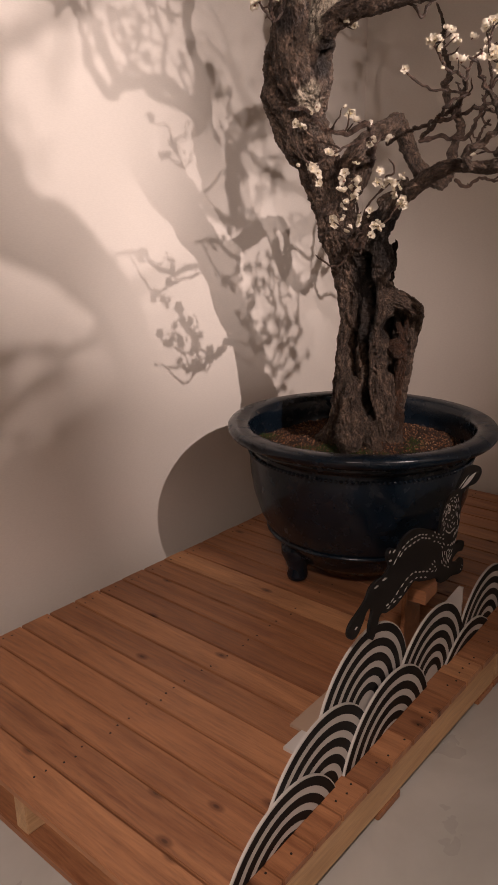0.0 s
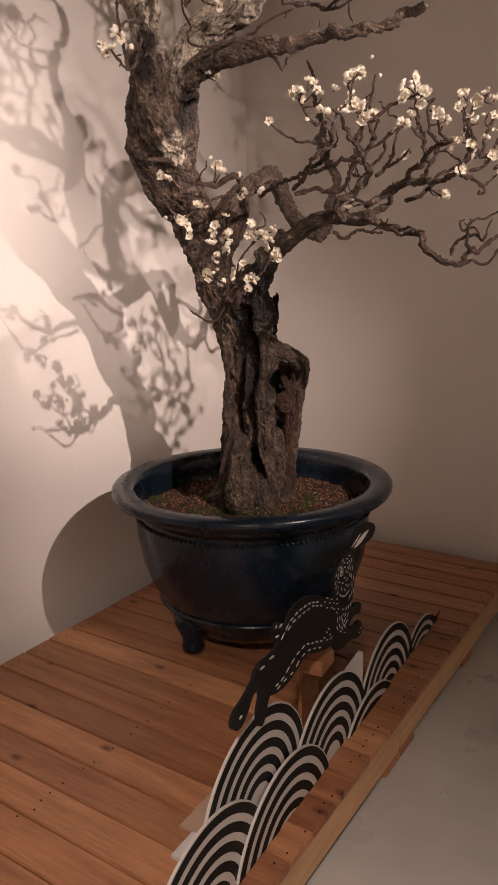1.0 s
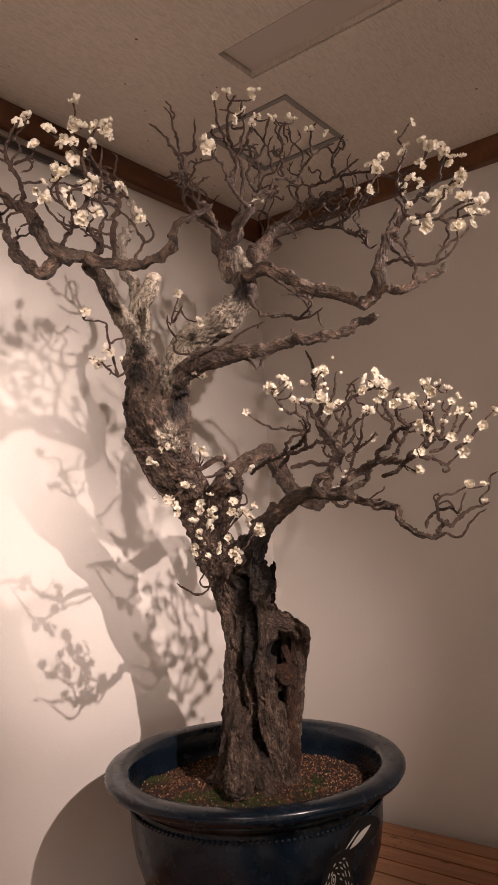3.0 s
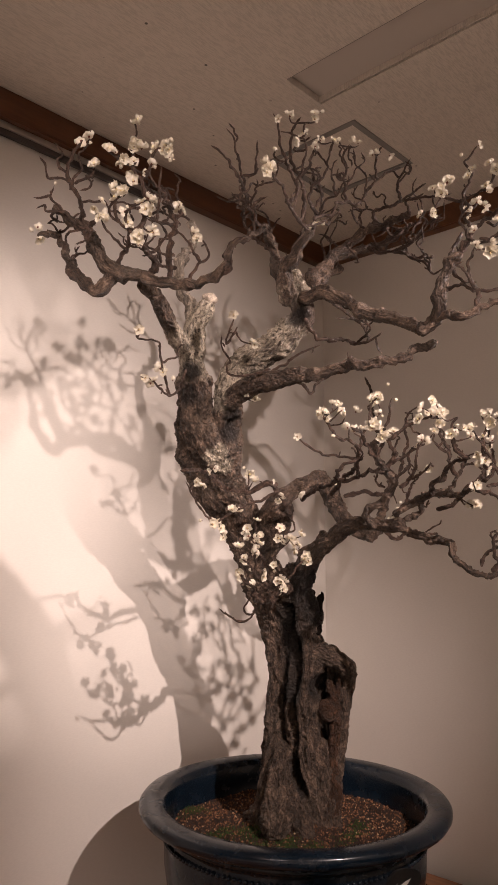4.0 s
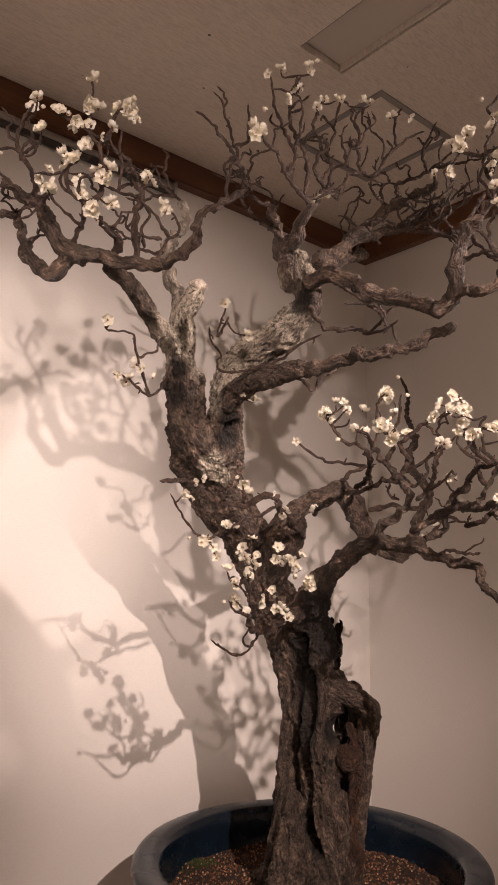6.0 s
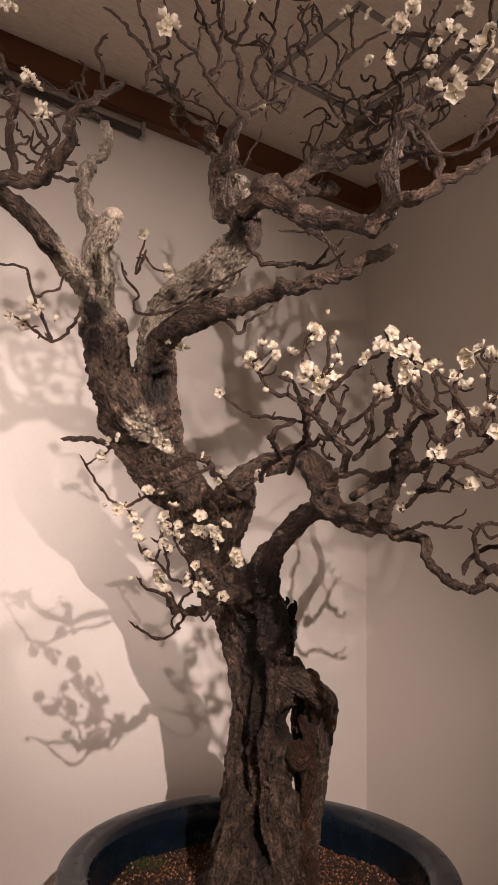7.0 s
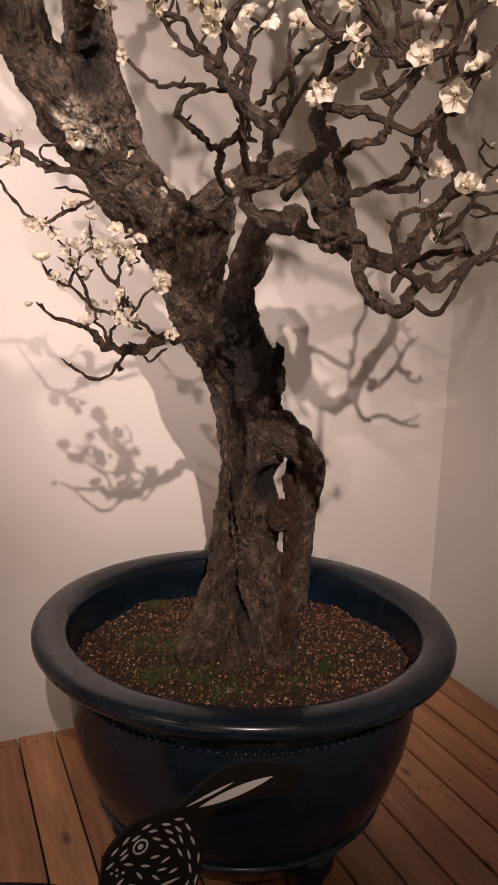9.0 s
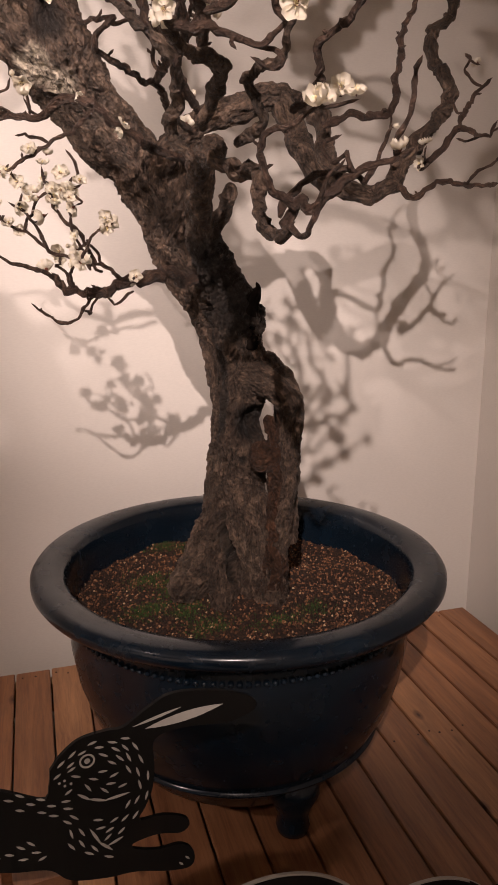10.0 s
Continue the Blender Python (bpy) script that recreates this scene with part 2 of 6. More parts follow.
def add_box(bm, lo, hi, bevel=0.0):
    lo, hi = Vector(lo), Vector(hi)
    r = bmesh.ops.create_cube(bm, size=1, matrix=Matrix.Translation((lo + hi) / 2) @ Matrix.Diagonal((*(hi - lo), 1)))
    if bevel:
        edges = list({e for v in r["verts"] for e in v.link_edges})
        bmesh.ops.bevel(bm, geom=edges, offset=bevel, segments=2, affect="EDGES")


def box(name, lo, hi, material, parent=None, label="", bevel=0.0):
    bm = bmesh.new()
    add_box(bm, lo, hi, bevel)
    return part(name, bm, material, parent, label)


def prism(points, y0, y1):
    """An upright slab from an outline in x and z, between y0 and y1."""
    bm = bmesh.new()
    f = bm.faces.new([bm.verts.new((x, y0, z)) for x, z in points])
    r = bmesh.ops.extrude_face_region(bm, geom=[f])
    bmesh.ops.translate(bm, vec=(0, y1 - y0, 0), verts=[v for v in r["geom"] if isinstance(v, bmesh.types.BMVert)])
    bmesh.ops.triangulate(bm, faces=[g for g in bm.faces if len(g.verts) > 4])
    return bm


def lathe(profile, steps, closed=False):
    """A turned body from (radius, height) pairs."""
    bm = bmesh.new()
    rings = []
    for r, z in profile:
        rings.append([bm.verts.new((r * math.cos(a), r * math.sin(a), z)) for a in (2 * math.pi * i / steps for i in range(steps))])
    for a, b in zip(rings, rings[1:]):
        for i in range(steps):
            j = (i + 1) % steps
            bm.faces.new((a[i], a[j], b[j], b[i]))
    if closed:
        bm.faces.new(rings[0][::-1])
        bm.faces.new(rings[-1])
    return bm


# ---- the room ----
CX, CY, TOP = 2.254, 1.12, 2.615
tagged(box("wall_north", (-3.2, CY, 0), (CX, CY + 0.12, 2.9), WALL), "pale papered wall with plant shadows", "wall", kind="structure")
tagged(box("wall_east", (CX, -3.4, 0), (CX + 0.12, CY + 0.12, 2.9), WALL), "pale papered wall in dim light", "wall", kind="structure")
# west and south walls stay out of view; added to close the room
tagged(box("wall_west", (-3.32, -3.4, 0), (-3.2, CY + 0.12, 2.9), UNSEEN_WALL), "plain beige unseen wall added to close the room", "wall", kind="structure")
tagged(box("wall_south", (-3.32, -3.52, 0), (CX + 0.12, -3.4, 2.9), UNSEEN_WALL), "plain beige unseen wall added to close the room", "wall", kind="structure")
tagged(box("floor", (-3.32, -3.52, -0.1), (CX + 0.12, CY + 0.12, 0), FLOOR), "light grey sheet floor with a soft sheen", "floor", kind="structure")


def ceiling_slab():
    """The ceiling with a long recess and a shallow hatch opening."""
    holes = [(1.188, 1.352, -1.6, 0.434), (1.488, 1.846, 0.405, 0.763)]
    xs = sorted({-3.2, CX, *(h[0] for h in holes), *(h[1] for h in holes)})
    ys = sorted({-3.4, CY, *(h[2] for h in holes), *(h[3] for h in holes)})
    bm = bmesh.new()
    for x0, x1 in zip(xs, xs[1:]):
        for y0, y1 in zip(ys, ys[1:]):
            if not any(x0 >= a and x1 <= b and y0 >= c and y1 <= d for a, b, c, d in holes):
                add_box(bm, (x0, y0, TOP), (x1, y1, TOP + 0.1))
    add_box(bm, (-3.2, -3.4, TOP + 0.1), (CX, CY, TOP + 0.2))
    bmesh.ops.remove_doubles(bm, verts=bm.verts, dist=1e-5)
    return part("ceiling", bm, CEIL)


tagged(ceiling_slab(), "beige papered ceiling with faint rippled relief and specks", "ceiling", kind="structure")

FRAME = Nodes("hatch_frame", (0.26, 0.24, 0.22), 0.5, 0.3).mat
recess = thing("ceiling_recess", "unlit recessed strip light housing in the ceiling", "strip light", (1.266, -0.583, TOP), kind="structure")
box("housing", (-0.0765, -1.012, 0.018), (0.0765, 1.012, 0.03), Nodes("housing_white", (0.50, 0.44, 0.39), 0.6).mat, recess)
box("trim", (-0.0785, -1.016, 0.001), (-0.0745, 1.016, 0.018), FRAME, recess)
box("trim", (0.0745, -1.016, 0.001), (0.0785, 1.016, 0.018), CEIL, recess)

hatch = thing("ceiling_hatch", "square access hatch with an aluminium frame in the ceiling", "hatch", (1.667, 0.584, TOP), kind="structure")
box("panel", (-0.158, -0.158, 0.002), (0.158, 0.158, 0.02), CEIL, hatch)
for lo, hi in (((-0.180, -0.180), (0.180, -0.160)), ((-0.180, 0.160), (0.180, 0.180)), ((-0.180, -0.160), (-0.160, 0.160)), ((0.160, -0.160), (0.180, 0.160))):
    box("frame", (*lo, -0.003), (*hi, 0.02), FRAME, hatch)

tagged(box("trim_north", (-3.2, CY - 0.045, 2.525), (CX - 0.045, CY, TOP), MOULD, bevel=0.004), "dark brown wooden moulding under the ceiling", "moulding", kind="structure")
tagged(box("trim_east", (CX - 0.045, -3.4, 2.525), (CX, CY, TOP), MOULD, bevel=0.004), "dark brown wooden moulding under the ceiling", "moulding", kind="structure")
rail = thing("picture_rail", "aluminium picture rail under the brown moulding", "rail", (0, CY, 2.5), kind="structure")
box("rail_body", (-3.2, -0.024, 0.002), (1.25, 0, 0.024), STEEL, rail, bevel=0.002)
# dark strip that stands in for the shadow gap below the rail
box("rail_shade_strip", (-3.2, -0.030, -0.022), (1.25, -0.012, -0.004), Nodes("rail_shadow_gap", (0.05, 0.04, 0.035), 0.5).mat, rail, bevel=0.002)
box("end_cap", (1.25, -0.032, -0.024), (1.262, 0, 0.025), STEEL, rail, bevel=0.002)

# ---- the two pallets ----
PITCH, DECK = 0.0905, 0.12


def pallet(x0):
    p = thing("pallet", "cedar pallet platform with close-laid boards against the wall", "pallet", (x0, 0, 0), "platform")
    for y in (-0.063, 0.445, 0.955):
        box("stringer", (0.004, y, 0.020), (12 * PITCH - 0.004, y + 0.040, 0.101), PINE, p, bevel=0.002)
    for x in (0.0, 0.5, 12 * PITCH - 0.095):
        box("base_board", (x, -0.065, 0.0), (x + 0.09, 1.0, 0.0195), CEDAR, p, bevel=0.002)
    bm = bmesh.new()
    for i in range(12):
        for y in (-0.043, 0.463, 0.975):
            for k in (0.016, 0.045, 0.074):
                if random.random() < 0.4:
                    continue
                m = Matrix.Translation((i * PITCH + k + random.uniform(-0.005, 0.005), y + random.uniform(-0.009, 0.009), DECK + 0.0004))
                bmesh.ops.create_cone(bm, cap_ends=True, segments=8, radius1=0.0026, radius2=0.0022, depth=0.001, matrix=m)
    tagged(part("nail_heads", bm, NAIL, p, "dark steel nail heads"), kind="stuff")
    return p


pallets = [pallet(-0.005), pallet(12 * PITCH - 0.005)]
POT = (1.286, 0.497)

# ---- the pot ----
def build_pot():
    pot = thing("bonsai_pot", "round navy glazed ceramic bonsai pot on short feet", "pot", (*POT, DECK))
    outer = [(r * 0.978, z * 1.062) for r, z in [(0.19, 0.050), (0.215, 0.052), (0.245, 0.075), (0.285, 0.125), (0.318, 0.185), (0.340, 0.250), (0.350, 0.310), (0.352, 0.355), (0.350, 0.385), (0.350, 0.392),
             (0.358, 0.396), (0.360, 0.404), (0.356, 0.410), (0.366, 0.414), (0.396, 0.420), (0.413, 0.427), (0.420, 0.437), (0.420, 0.447), (0.414, 0.454), (0.402, 0.457),
             (0.380, 0.456), (0.362, 0.453), (0.354, 0.447), (0.350, 0.435), (0.345, 0.40), (0.338, 0.34), (0.30, 0.30), (0.1, 0.29)]]
    part("body", lathe(outer, 128, True), GLAZE, pot, smooth=True)
    bm = bmesh.new()
    for i in range(150):
        a = 2 * math.pi * i / 150
        bmesh.ops.create_icosphere(bm, subdivisions=1, radius=0.0062, matrix=Matrix.Translation((0.345 * math.cos(a), 0.345 * math.sin(a), 0.397)))
    part("bead_ring", bm, GLAZE, pot, "row of small glazed beads under the rim", smooth=True)
    bm = lathe([(0.280, 0.134), (0.289, 0.137), (0.292, 0.141), (0.292, 0.144), (0.287, 0.148)], 96)
    part("band", bm, GLAZE, pot, "low raised band round the foot", smooth=True)
    for a in (160, 280, 40):
        c, s = math.cos(radians(a)), math.sin(radians(a))
        bm = lathe([(0.022, 0.0), (0.030, 0.005), (0.033, 0.018), (0.029, 0.036), (0.036, 0.060), (0.050, 0.090), (0.050, 0.120), (0.02, 0.140)], 24, True)
        bmesh.ops.transform(bm, matrix=Matrix.Translation((0.230 * c, 0.230 * s, 0)), verts=bm.verts)
        part("foot", bm, GLAZE, pot, "short rounded glazed foot", smooth=True)
    return pot


build_pot()
SOIL_Z = DECK + 0.392


def soil_height(x, y):
    d = math.hypot(x - POT[0], y - POT[1])
    return SOIL_Z + 0.045 * math.exp(-(d / 0.16) ** 2) + 0.010 * noise.noise((x * 14, y * 14, 0.3)) + 0.004 * noise.noise((x * 50, y * 50, 1.7))


def build_soil():
    bm = bmesh.new()
    rings, steps = 40, 90
    prev = None
    for i in range(rings + 1):
        r = 0.338 * i / rings
        ring = []
        for k in range(steps):
            a = 2 * math.pi * k / steps
            x, y = POT[0] + r * math.cos(a), POT[1] + r * math.sin(a)
            ring.append(bm.verts.new((x, y, soil_height(x, y))))
        if prev:
            for k in range(steps):
                j = (k + 1) % steps
                bm.faces.new((prev[k], ring[k], ring[j], prev[j]))
        prev = ring
    bmesh.ops.remove_doubles(bm, verts=bm.verts, dist=1e-6)
    ob = part("soil", bm, SOIL, smooth=True)
    tagged(ob, "brown granular bonsai soil filling the pot", "soil", kind="stuff")
    verts, faces = [], []
    rnd = random.Random(5)
    for _ in range(9000):
        r, a = 0.335 * math.sqrt(rnd.random()), rnd.uniform(0, 2 * math.pi)
        x, y = POT[0] + r * math.cos(a), POT[1] + r * math.sin(a)
        s = rnd.uniform(0.0015, 0.0042)
        z = soil_height(x, y) + s * 0.3
        b = len(verts)
        for k in range(4):
            t = a * 7 + k * math.pi / 2
            verts.append((x + s * math.cos(t) * rnd.uniform(0.6, 1.1), y + s * math.sin(t) * rnd.uniform(0.6, 1.1), z + rnd.uniform(-0.3, 0.3) * s))
        verts += [(x, y, z + s * 0.9), (x, y, z - s)]
        for k in range(4):
            faces += [(b + k, b + (k + 1) % 4, b + 4), (b + (k + 1) % 4, b + k, b + 5)]
    tagged(part("soil_grit", (verts, faces), GRIT), "loose reddish-brown grit on the soil", "grit", kind="stuff")
    for name, cx, cy, sx, sy, n in (("moss_patch", 1.085, 0.455, 0.040, 0.032, 700), ("moss_patch", 1.19, 0.79, 0.045, 0.030, 500), ("moss_patch", 1.31, 0.335, 0.05, 0.02, 300), ("moss_patch", 1.16, 0.42, 0.03, 0.03, 500), ("moss_patch", 1.40, 0.37, 0.03, 0.02, 220), ("moss_patch", 1.11, 0.60, 0.04, 0.04, 450), ("moss_patch", 1.185, 0.355, 0.035, 0.022, 520), ("moss_patch", 1.150, 0.520, 0.030, 0.040, 600)):
        verts, faces = [], []
        for _ in range(n):
            x, y = rnd.gauss(cx, sx * 0.6), rnd.gauss(cy, sy * 0.6)
            z, h, w, t = soil_height(x, y), rnd.uniform(0.003, 0.007), rnd.uniform(0.001, 0.0022), rnd.uniform(0, 6.3)
            dx, dy = w * math.cos(t), w * math.sin(t)
            b = len(verts)
            verts += [(x - dx, y - dy, z - 0.002), (x + dx, y + dy, z - 0.002), (x + 3 * dy, y - 3 * dx, z + h), (x + dy, y - dx, z - 0.002)]
            faces += [(b, b + 1, b + 2), (b + 1, b + 3, b + 2), (b + 3, b, b + 2)]
        tagged(part(name, (verts, faces), MOSS), "small tuft of green moss on the soil", "moss", "moss patches", "stuff")


build_soil()

# ---- the plum tree ----
from mathutils import kdtree

tree = thing("plum_tree", "old gnarled plum bonsai with dark rough bark and sparse white blossom", "tree", (POT[0], POT[1], SOIL_Z))


def spline(points, step):
    """A smooth line through the points, evenly stepped: (place, share of the length)."""
    p = [Vector(q) for q in points]
    p = [2 * p[0] - p[1]] + p + [2 * p[-1] - p[-2]]
    dense = []
    for a, b, c, d in zip(p, p[1:], p[2:], p[3:]):
        for i in range(24):
            t = i / 24
            dense.append(0.5 * (2 * b + (c - a) * t + (2 * a - 5 * b + 4 * c - d) * t * t + (3 * b - a - 3 * c + d) * t ** 3))
    dense.append(p[-2])
    s = [0.0]
    for a, b in zip(dense, dense[1:]):
        s.append(s[-1] + (b - a).length)
    n = max(4, int(s[-1] / step))
    out, k = [], 0
    for i in range(n + 1):
        target = s[-1] * i / n
        while k < len(s) - 2 and s[k + 1] < target:
            k += 1
        f = (target - s[k]) / max(1e-9, s[k + 1] - s[k])
        out.append((dense[k].lerp(dense[k + 1], f), i / n))
    return out, s[-1]


def tube(points, radii, sides, step, rough=0.1, kink=0.0, ridge=0.0, seed=0.0, close_tip=True, round_ends=True):
    """A bark-covered limb: a tube along a smooth line, with lumps, kinks and lengthwise ridges."""
    line, length = spline(points, step)
    verts, faces, grain = [], [], []
    ref = Vector((0.3, 0.2, 0.9)).normalized()
    n = len(line)
    for i, (c, s) in enumerate(line):
        ahead = (line[min(i + 1, n - 1)][0] - line[max(i - 1, 0)][0]).normalized()
        u = (ref - ahead * ref.dot(ahead)).normalized()
        w = ahead.cross(u)
        ref = u
        f = s * (len(radii) - 1)
        k = min(int(f), len(radii) - 2)
        r = radii[k] + (radii[k + 1] - radii[k]) * (f - k)
        d = s * length
        if round_ends:
            q = min(1.0, min(d + 0.15 * r, length - d + 0.10 * r) / max(r, 1e-4))
            r *= math.sqrt(max(0.02, 1 - (1 - q) ** 2))
        if kink:
            fade = min(1.0, 6 * s, 6 * (1 - s) + 0.3)
            g = d * 0.28 / max(r, 0.004)
            c = c + fade * kink * r * Vector((noise.noise((g, seed, 0)), noise.noise((g, seed, 5.1)), noise.noise((g, seed, 9.7))))
        lump = 1 + rough * 0.8 * noise.noise((d * 0.30 / max(r, 0.004), seed + 3, 1.1))
        knot = noise.noise((d * 0.62 / max(r, 0.004), seed + 8.3, 4.4))
        lump += rough * 2.2 * max(0.0, knot - 0.12)
        for j in range(sides):
            a = 2 * math.pi * j / sides
            ca, sa = math.cos(a), math.sin(a)
            rr = r * lump * (1 + rough * noise.noise((ca * 1.6 + seed, sa * 1.6, d * 0.9 / max(r, 0.004) * 0.5)) + 0.55 * rough * noise.noise((ca * 2.6 + seed, sa * 2.6 + 3, d * 1.3 / max(r, 0.004))))
            if ridge:
                k = max(r, 0.015) * 60
                q = noise.noise((ca * k + seed, sa * k, d * 34.0))
                q2 = noise.noise((ca * k * 2.3 + seed, sa * k * 2.3, d * 100.0 + 4))
                rr += 0.6 * ridge * (0.8 - 3.0 * abs(q)) + 0.5 * ridge * (0.8 - 2.6 * abs(q2))
            verts.append(c + rr * (ca * u + sa * w))
            grain.append((r * ca + seed, r * sa, d))
    for i in range(n - 1):
        for j in range(sides):
            k = (j + 1) % sides
            faces.append((i * sides + j, i * sides + k, (i + 1) * sides + k, (i + 1) * sides + j))
    b = len(verts)
    verts.append(line[-1][0] + (line[-1][0] - line[-2][0]) * (0.8 if close_tip else 0.0))
    verts.append(line[0][0])
    for j in range(sides):
        k = (j + 1) % sides
        faces += [((n - 1) * sides + j, (n - 1) * sides + k, b), (k, j, b + 1)]
    grain += [(seed, 0, length), (seed, 0, 0)]
    base = Vector(tree.location)
    return [v - base for v in verts], faces, grain


count = [0]
KINDS = {"left_limb": (16, BARK, 0.0035), "right_limb": (18, BARK, 0.0035), "pale_limb": (20, PALE, 0.0035), "arch_limb": (18, BARK, 0.0035), "mid_limb": (16, BARK, 0.003),
         "stub_limb": (16, BARK, 0.003), "front_twig": (10, TWIG, 0.0), "twig": (7, TWIG, 0.0)}
NAMES = {"twig": "twig", "front_twig": "twig"}


heart = []  # the thick wood that grows together into one trunk: lines of (x, y, z, r)
wood_line = []  # places along all thin wood, for the blossom


def limb(kind, r0, r1, *points):
    """One limb or twig of the tree through the given places, tapering from r0 to r1."""
    count[0] += 1
    sides, material, ridge = KINDS[kind]
    thin = kind in NAMES
    slim = {"twig": 0.58, "front_twig": 0.68, "mid_limb": 0.46, "arch_limb": 0.66, "right_limb": 0.64}.get(kind, 0.80)
    r0, r1 = slim * r0, slim * r1
    if r0 >= 0.0215:
        n = len(points) - 1
        heart.append([(*p, r0 + (r1 - r0) * i / n) for i, p in enumerate(points)])
        return None
    v, f, g = tube(points, (r0, 0.62 * r0 + 0.38 * r1, r1), sides, 0.0045 if thin else 0.005, 0.32 if thin else 0.36, 1.5 if thin else 1.0, min(ridge, 0.14 * r0), count[0] * 3.17)
    wood_line.extend((p, r0 + (r1 - r0) * s) for p, s in spline(points, 0.01)[0][1:])
    if thin:
        for sv, sf, sg in shoots(points, r0, r1, count[0]):
            b = len(v)
            v += sv
            g += sg
            f += [tuple(i + b for i in q) for q in sf]
    return part(NAMES.get(kind, "limb"), (v, f, g), material, tree, smooth=True)


def shoots(points, r0, r1, seed):
    """Crooked side shoots and short budded spurs along a twig."""
    rnd = random.Random(seed)
    line, length = spline(points, 0.016)
    made = []
    for p, s in line[1:-1]:
        r = r0 + (r1 - r0) * s
        if rnd.random() < 0.26:
            way = Vector((rnd.gauss(0, 1), rnd.gauss(0, 1), rnd.gauss(0.7, 0.8))).normalized()
            reach = rnd.uniform(0.005, 0.014)
            bend = way + 0.5 * Vector((rnd.gauss(0, 1), rnd.gauss(0, 1), rnd.gauss(0.4, 1)))
            made.append(tube((p, p + way * reach * 0.5, p + (way * 0.5 + bend.normalized() * 0.5) * reach), (max(0.0020, r * 0.6), 0.0017, 0.0024), 5, 0.004, 0.25, 0.6, 0, seed + s))
        if s > 0.2 and rnd.random() < (0.13 if p.z > 1.85 else 0.075):
            way = Vector((rnd.gauss(0, 1), rnd.gauss(0, 1), rnd.gauss(1.1, 0.6))).normalized()
            path = [p]
            for _ in range(rnd.randint(3, 7)):
                way = (way + 0.75 * Vector((rnd.gauss(0, 1), rnd.gauss(0, 1), rnd.gauss(0.25, 0.8)))).normalized()
                path.append(path[-1] + way * rnd.uniform(0.010, 0.020))
            made.append(tube(path, (max(0.0024, r * 0.6), 0.0024, 0.0018), 6, 0.004, 0.3, 1.2, 0, seed + s * 3))
            wood_line.append((path[-1], 0.002))
    return made



def settle(x, y, z, r=None):
    """The stem stands slimmer across than it is deep: draw its low strands together."""
    low = max(0.0, min(1.0, (1.20 - z) / 0.10))
    across = 0.90 * (x - 1.292) - 0.43 * (y - 0.462)
    return (x - 0.16 * low * across * 1.90, y - 0.16 * low * across * 1.65, z) + (() if r is None else (r * 0.93,))


def trunk_part(name, points, radii, seed, material=None, sides=40, ridge=0.004, label=""):
    points = [settle(*p) for p in points]
    return part(name, tube(points, radii, sides, 0.004, 0.16, 0.3, ridge, seed), material or BARK, tree, label, smooth=True)


# the strands of the old stem
heart.append([(1.315, 0.465, 0.46, 0.075), (1.314, 0.462, 0.56, 0.052), (1.306, 0.458, 0.62, 0.046), (1.290, 0.455, 0.70, 0.045), (1.274, 0.455, 0.80, 0.050), (1.270, 0.450, 0.90, 0.042),
              (1.282, 0.450, 0.985, 0.044), (1.268, 0.455, 1.07, 0.045), (1.235, 0.505, 1.15, 0.052), (1.196, 0.542, 1.22, 0.054), (1.160, 0.558, 1.28, 0.055), (1.090, 0.553, 1.38, 0.053),
              (1.018, 0.537, 1.465, 0.056), (0.982, 0.515, 1.525, 0.046)])
heart.append([(1.205, 0.530, 0.46, 0.070), (1.232, 0.522, 0.56, 0.050), (1.238, 0.520, 0.62, 0.042), (1.238, 0.520, 0.70, 0.034), (1.241, 0.526, 0.80, 0.025), (1.252, 0.527, 0.89, 0.023),
              (1.240, 0.524, 0.98, 0.029), (1.217, 0.530, 1.07, 0.034), (1.184, 0.542, 1.16, 0.039), (1.148, 0.555, 1.26, 0.036)])
heart.append([(1.290, 0.530, 0.46, 0.065), (1.280, 0.528, 0.60, 0.046), (1.275, 0.530, 0.75, 0.034), (1.282, 0.535, 0.90, 0.030), (1.272, 0.535, 1.00, 0.034), (1.245, 0.540, 1.10, 0.040), (1.20, 0.55, 1.19, 0.04)])
heart.append([(1.182, 0.555, 1.215, 0.042), (1.178, 0.510, 1.250, 0.041), (1.180, 0.478, 1.292, 0.038), (1.192, 0.460, 1.340, 0.030), (1.206, 0.446, 1.384, 0.022)])
heart.append([(1.290, 0.442, 0.985, 0.034), (1.330, 0.410, 0.968, 0.026), (1.360, 0.392, 0.954, 0.023), (1.379, 0.391, 0.920, 0.018), (1.380, 0.398, 0.850, 0.020), (1.374, 0.410, 0.750, 0.021),
              (1.362, 0.418, 0.656, 0.025), (1.358, 0.430, 0.560, 0.031), (1.362, 0.440, 0.460, 0.042)])
heart.append([(1.270, 0.448, 1.000, 0.042), (1.262, 0.440, 1.060, 0.044), (1.260, 0.432, 1.105, 0.042), (1.258, 0.428, 1.135, 0.030)])
heart.append([(1.338, 0.428, 0.46, 0.050), (1.335, 0.428, 0.600, 0.036), (1.326, 0.430, 0.700, 0.031), (1.316, 0.434, 0.752, 0.022)])
heart.append([(1.308, 0.430, 1.010, 0.032), (1.298, 0.440, 0.955, 0.024), (1.289, 0.446, 0.90, 0.022), (1.294, 0.444, 0.840, 0.026), (1.306, 0.435, 0.775, 0.022)])
heart.append([(1.036, 0.529, 1.443, 0.053), (0.975, 0.507, 1.49, 0.047), (0.918, 0.483, 1.531, 0.047), (0.883, 0.468, 1.583, 0.045), (0.857, 0.45, 1.632, 0.044), (0.834, 0.434, 1.676, 0.038), (0.814, 0.424, 1.707, 0.028)])
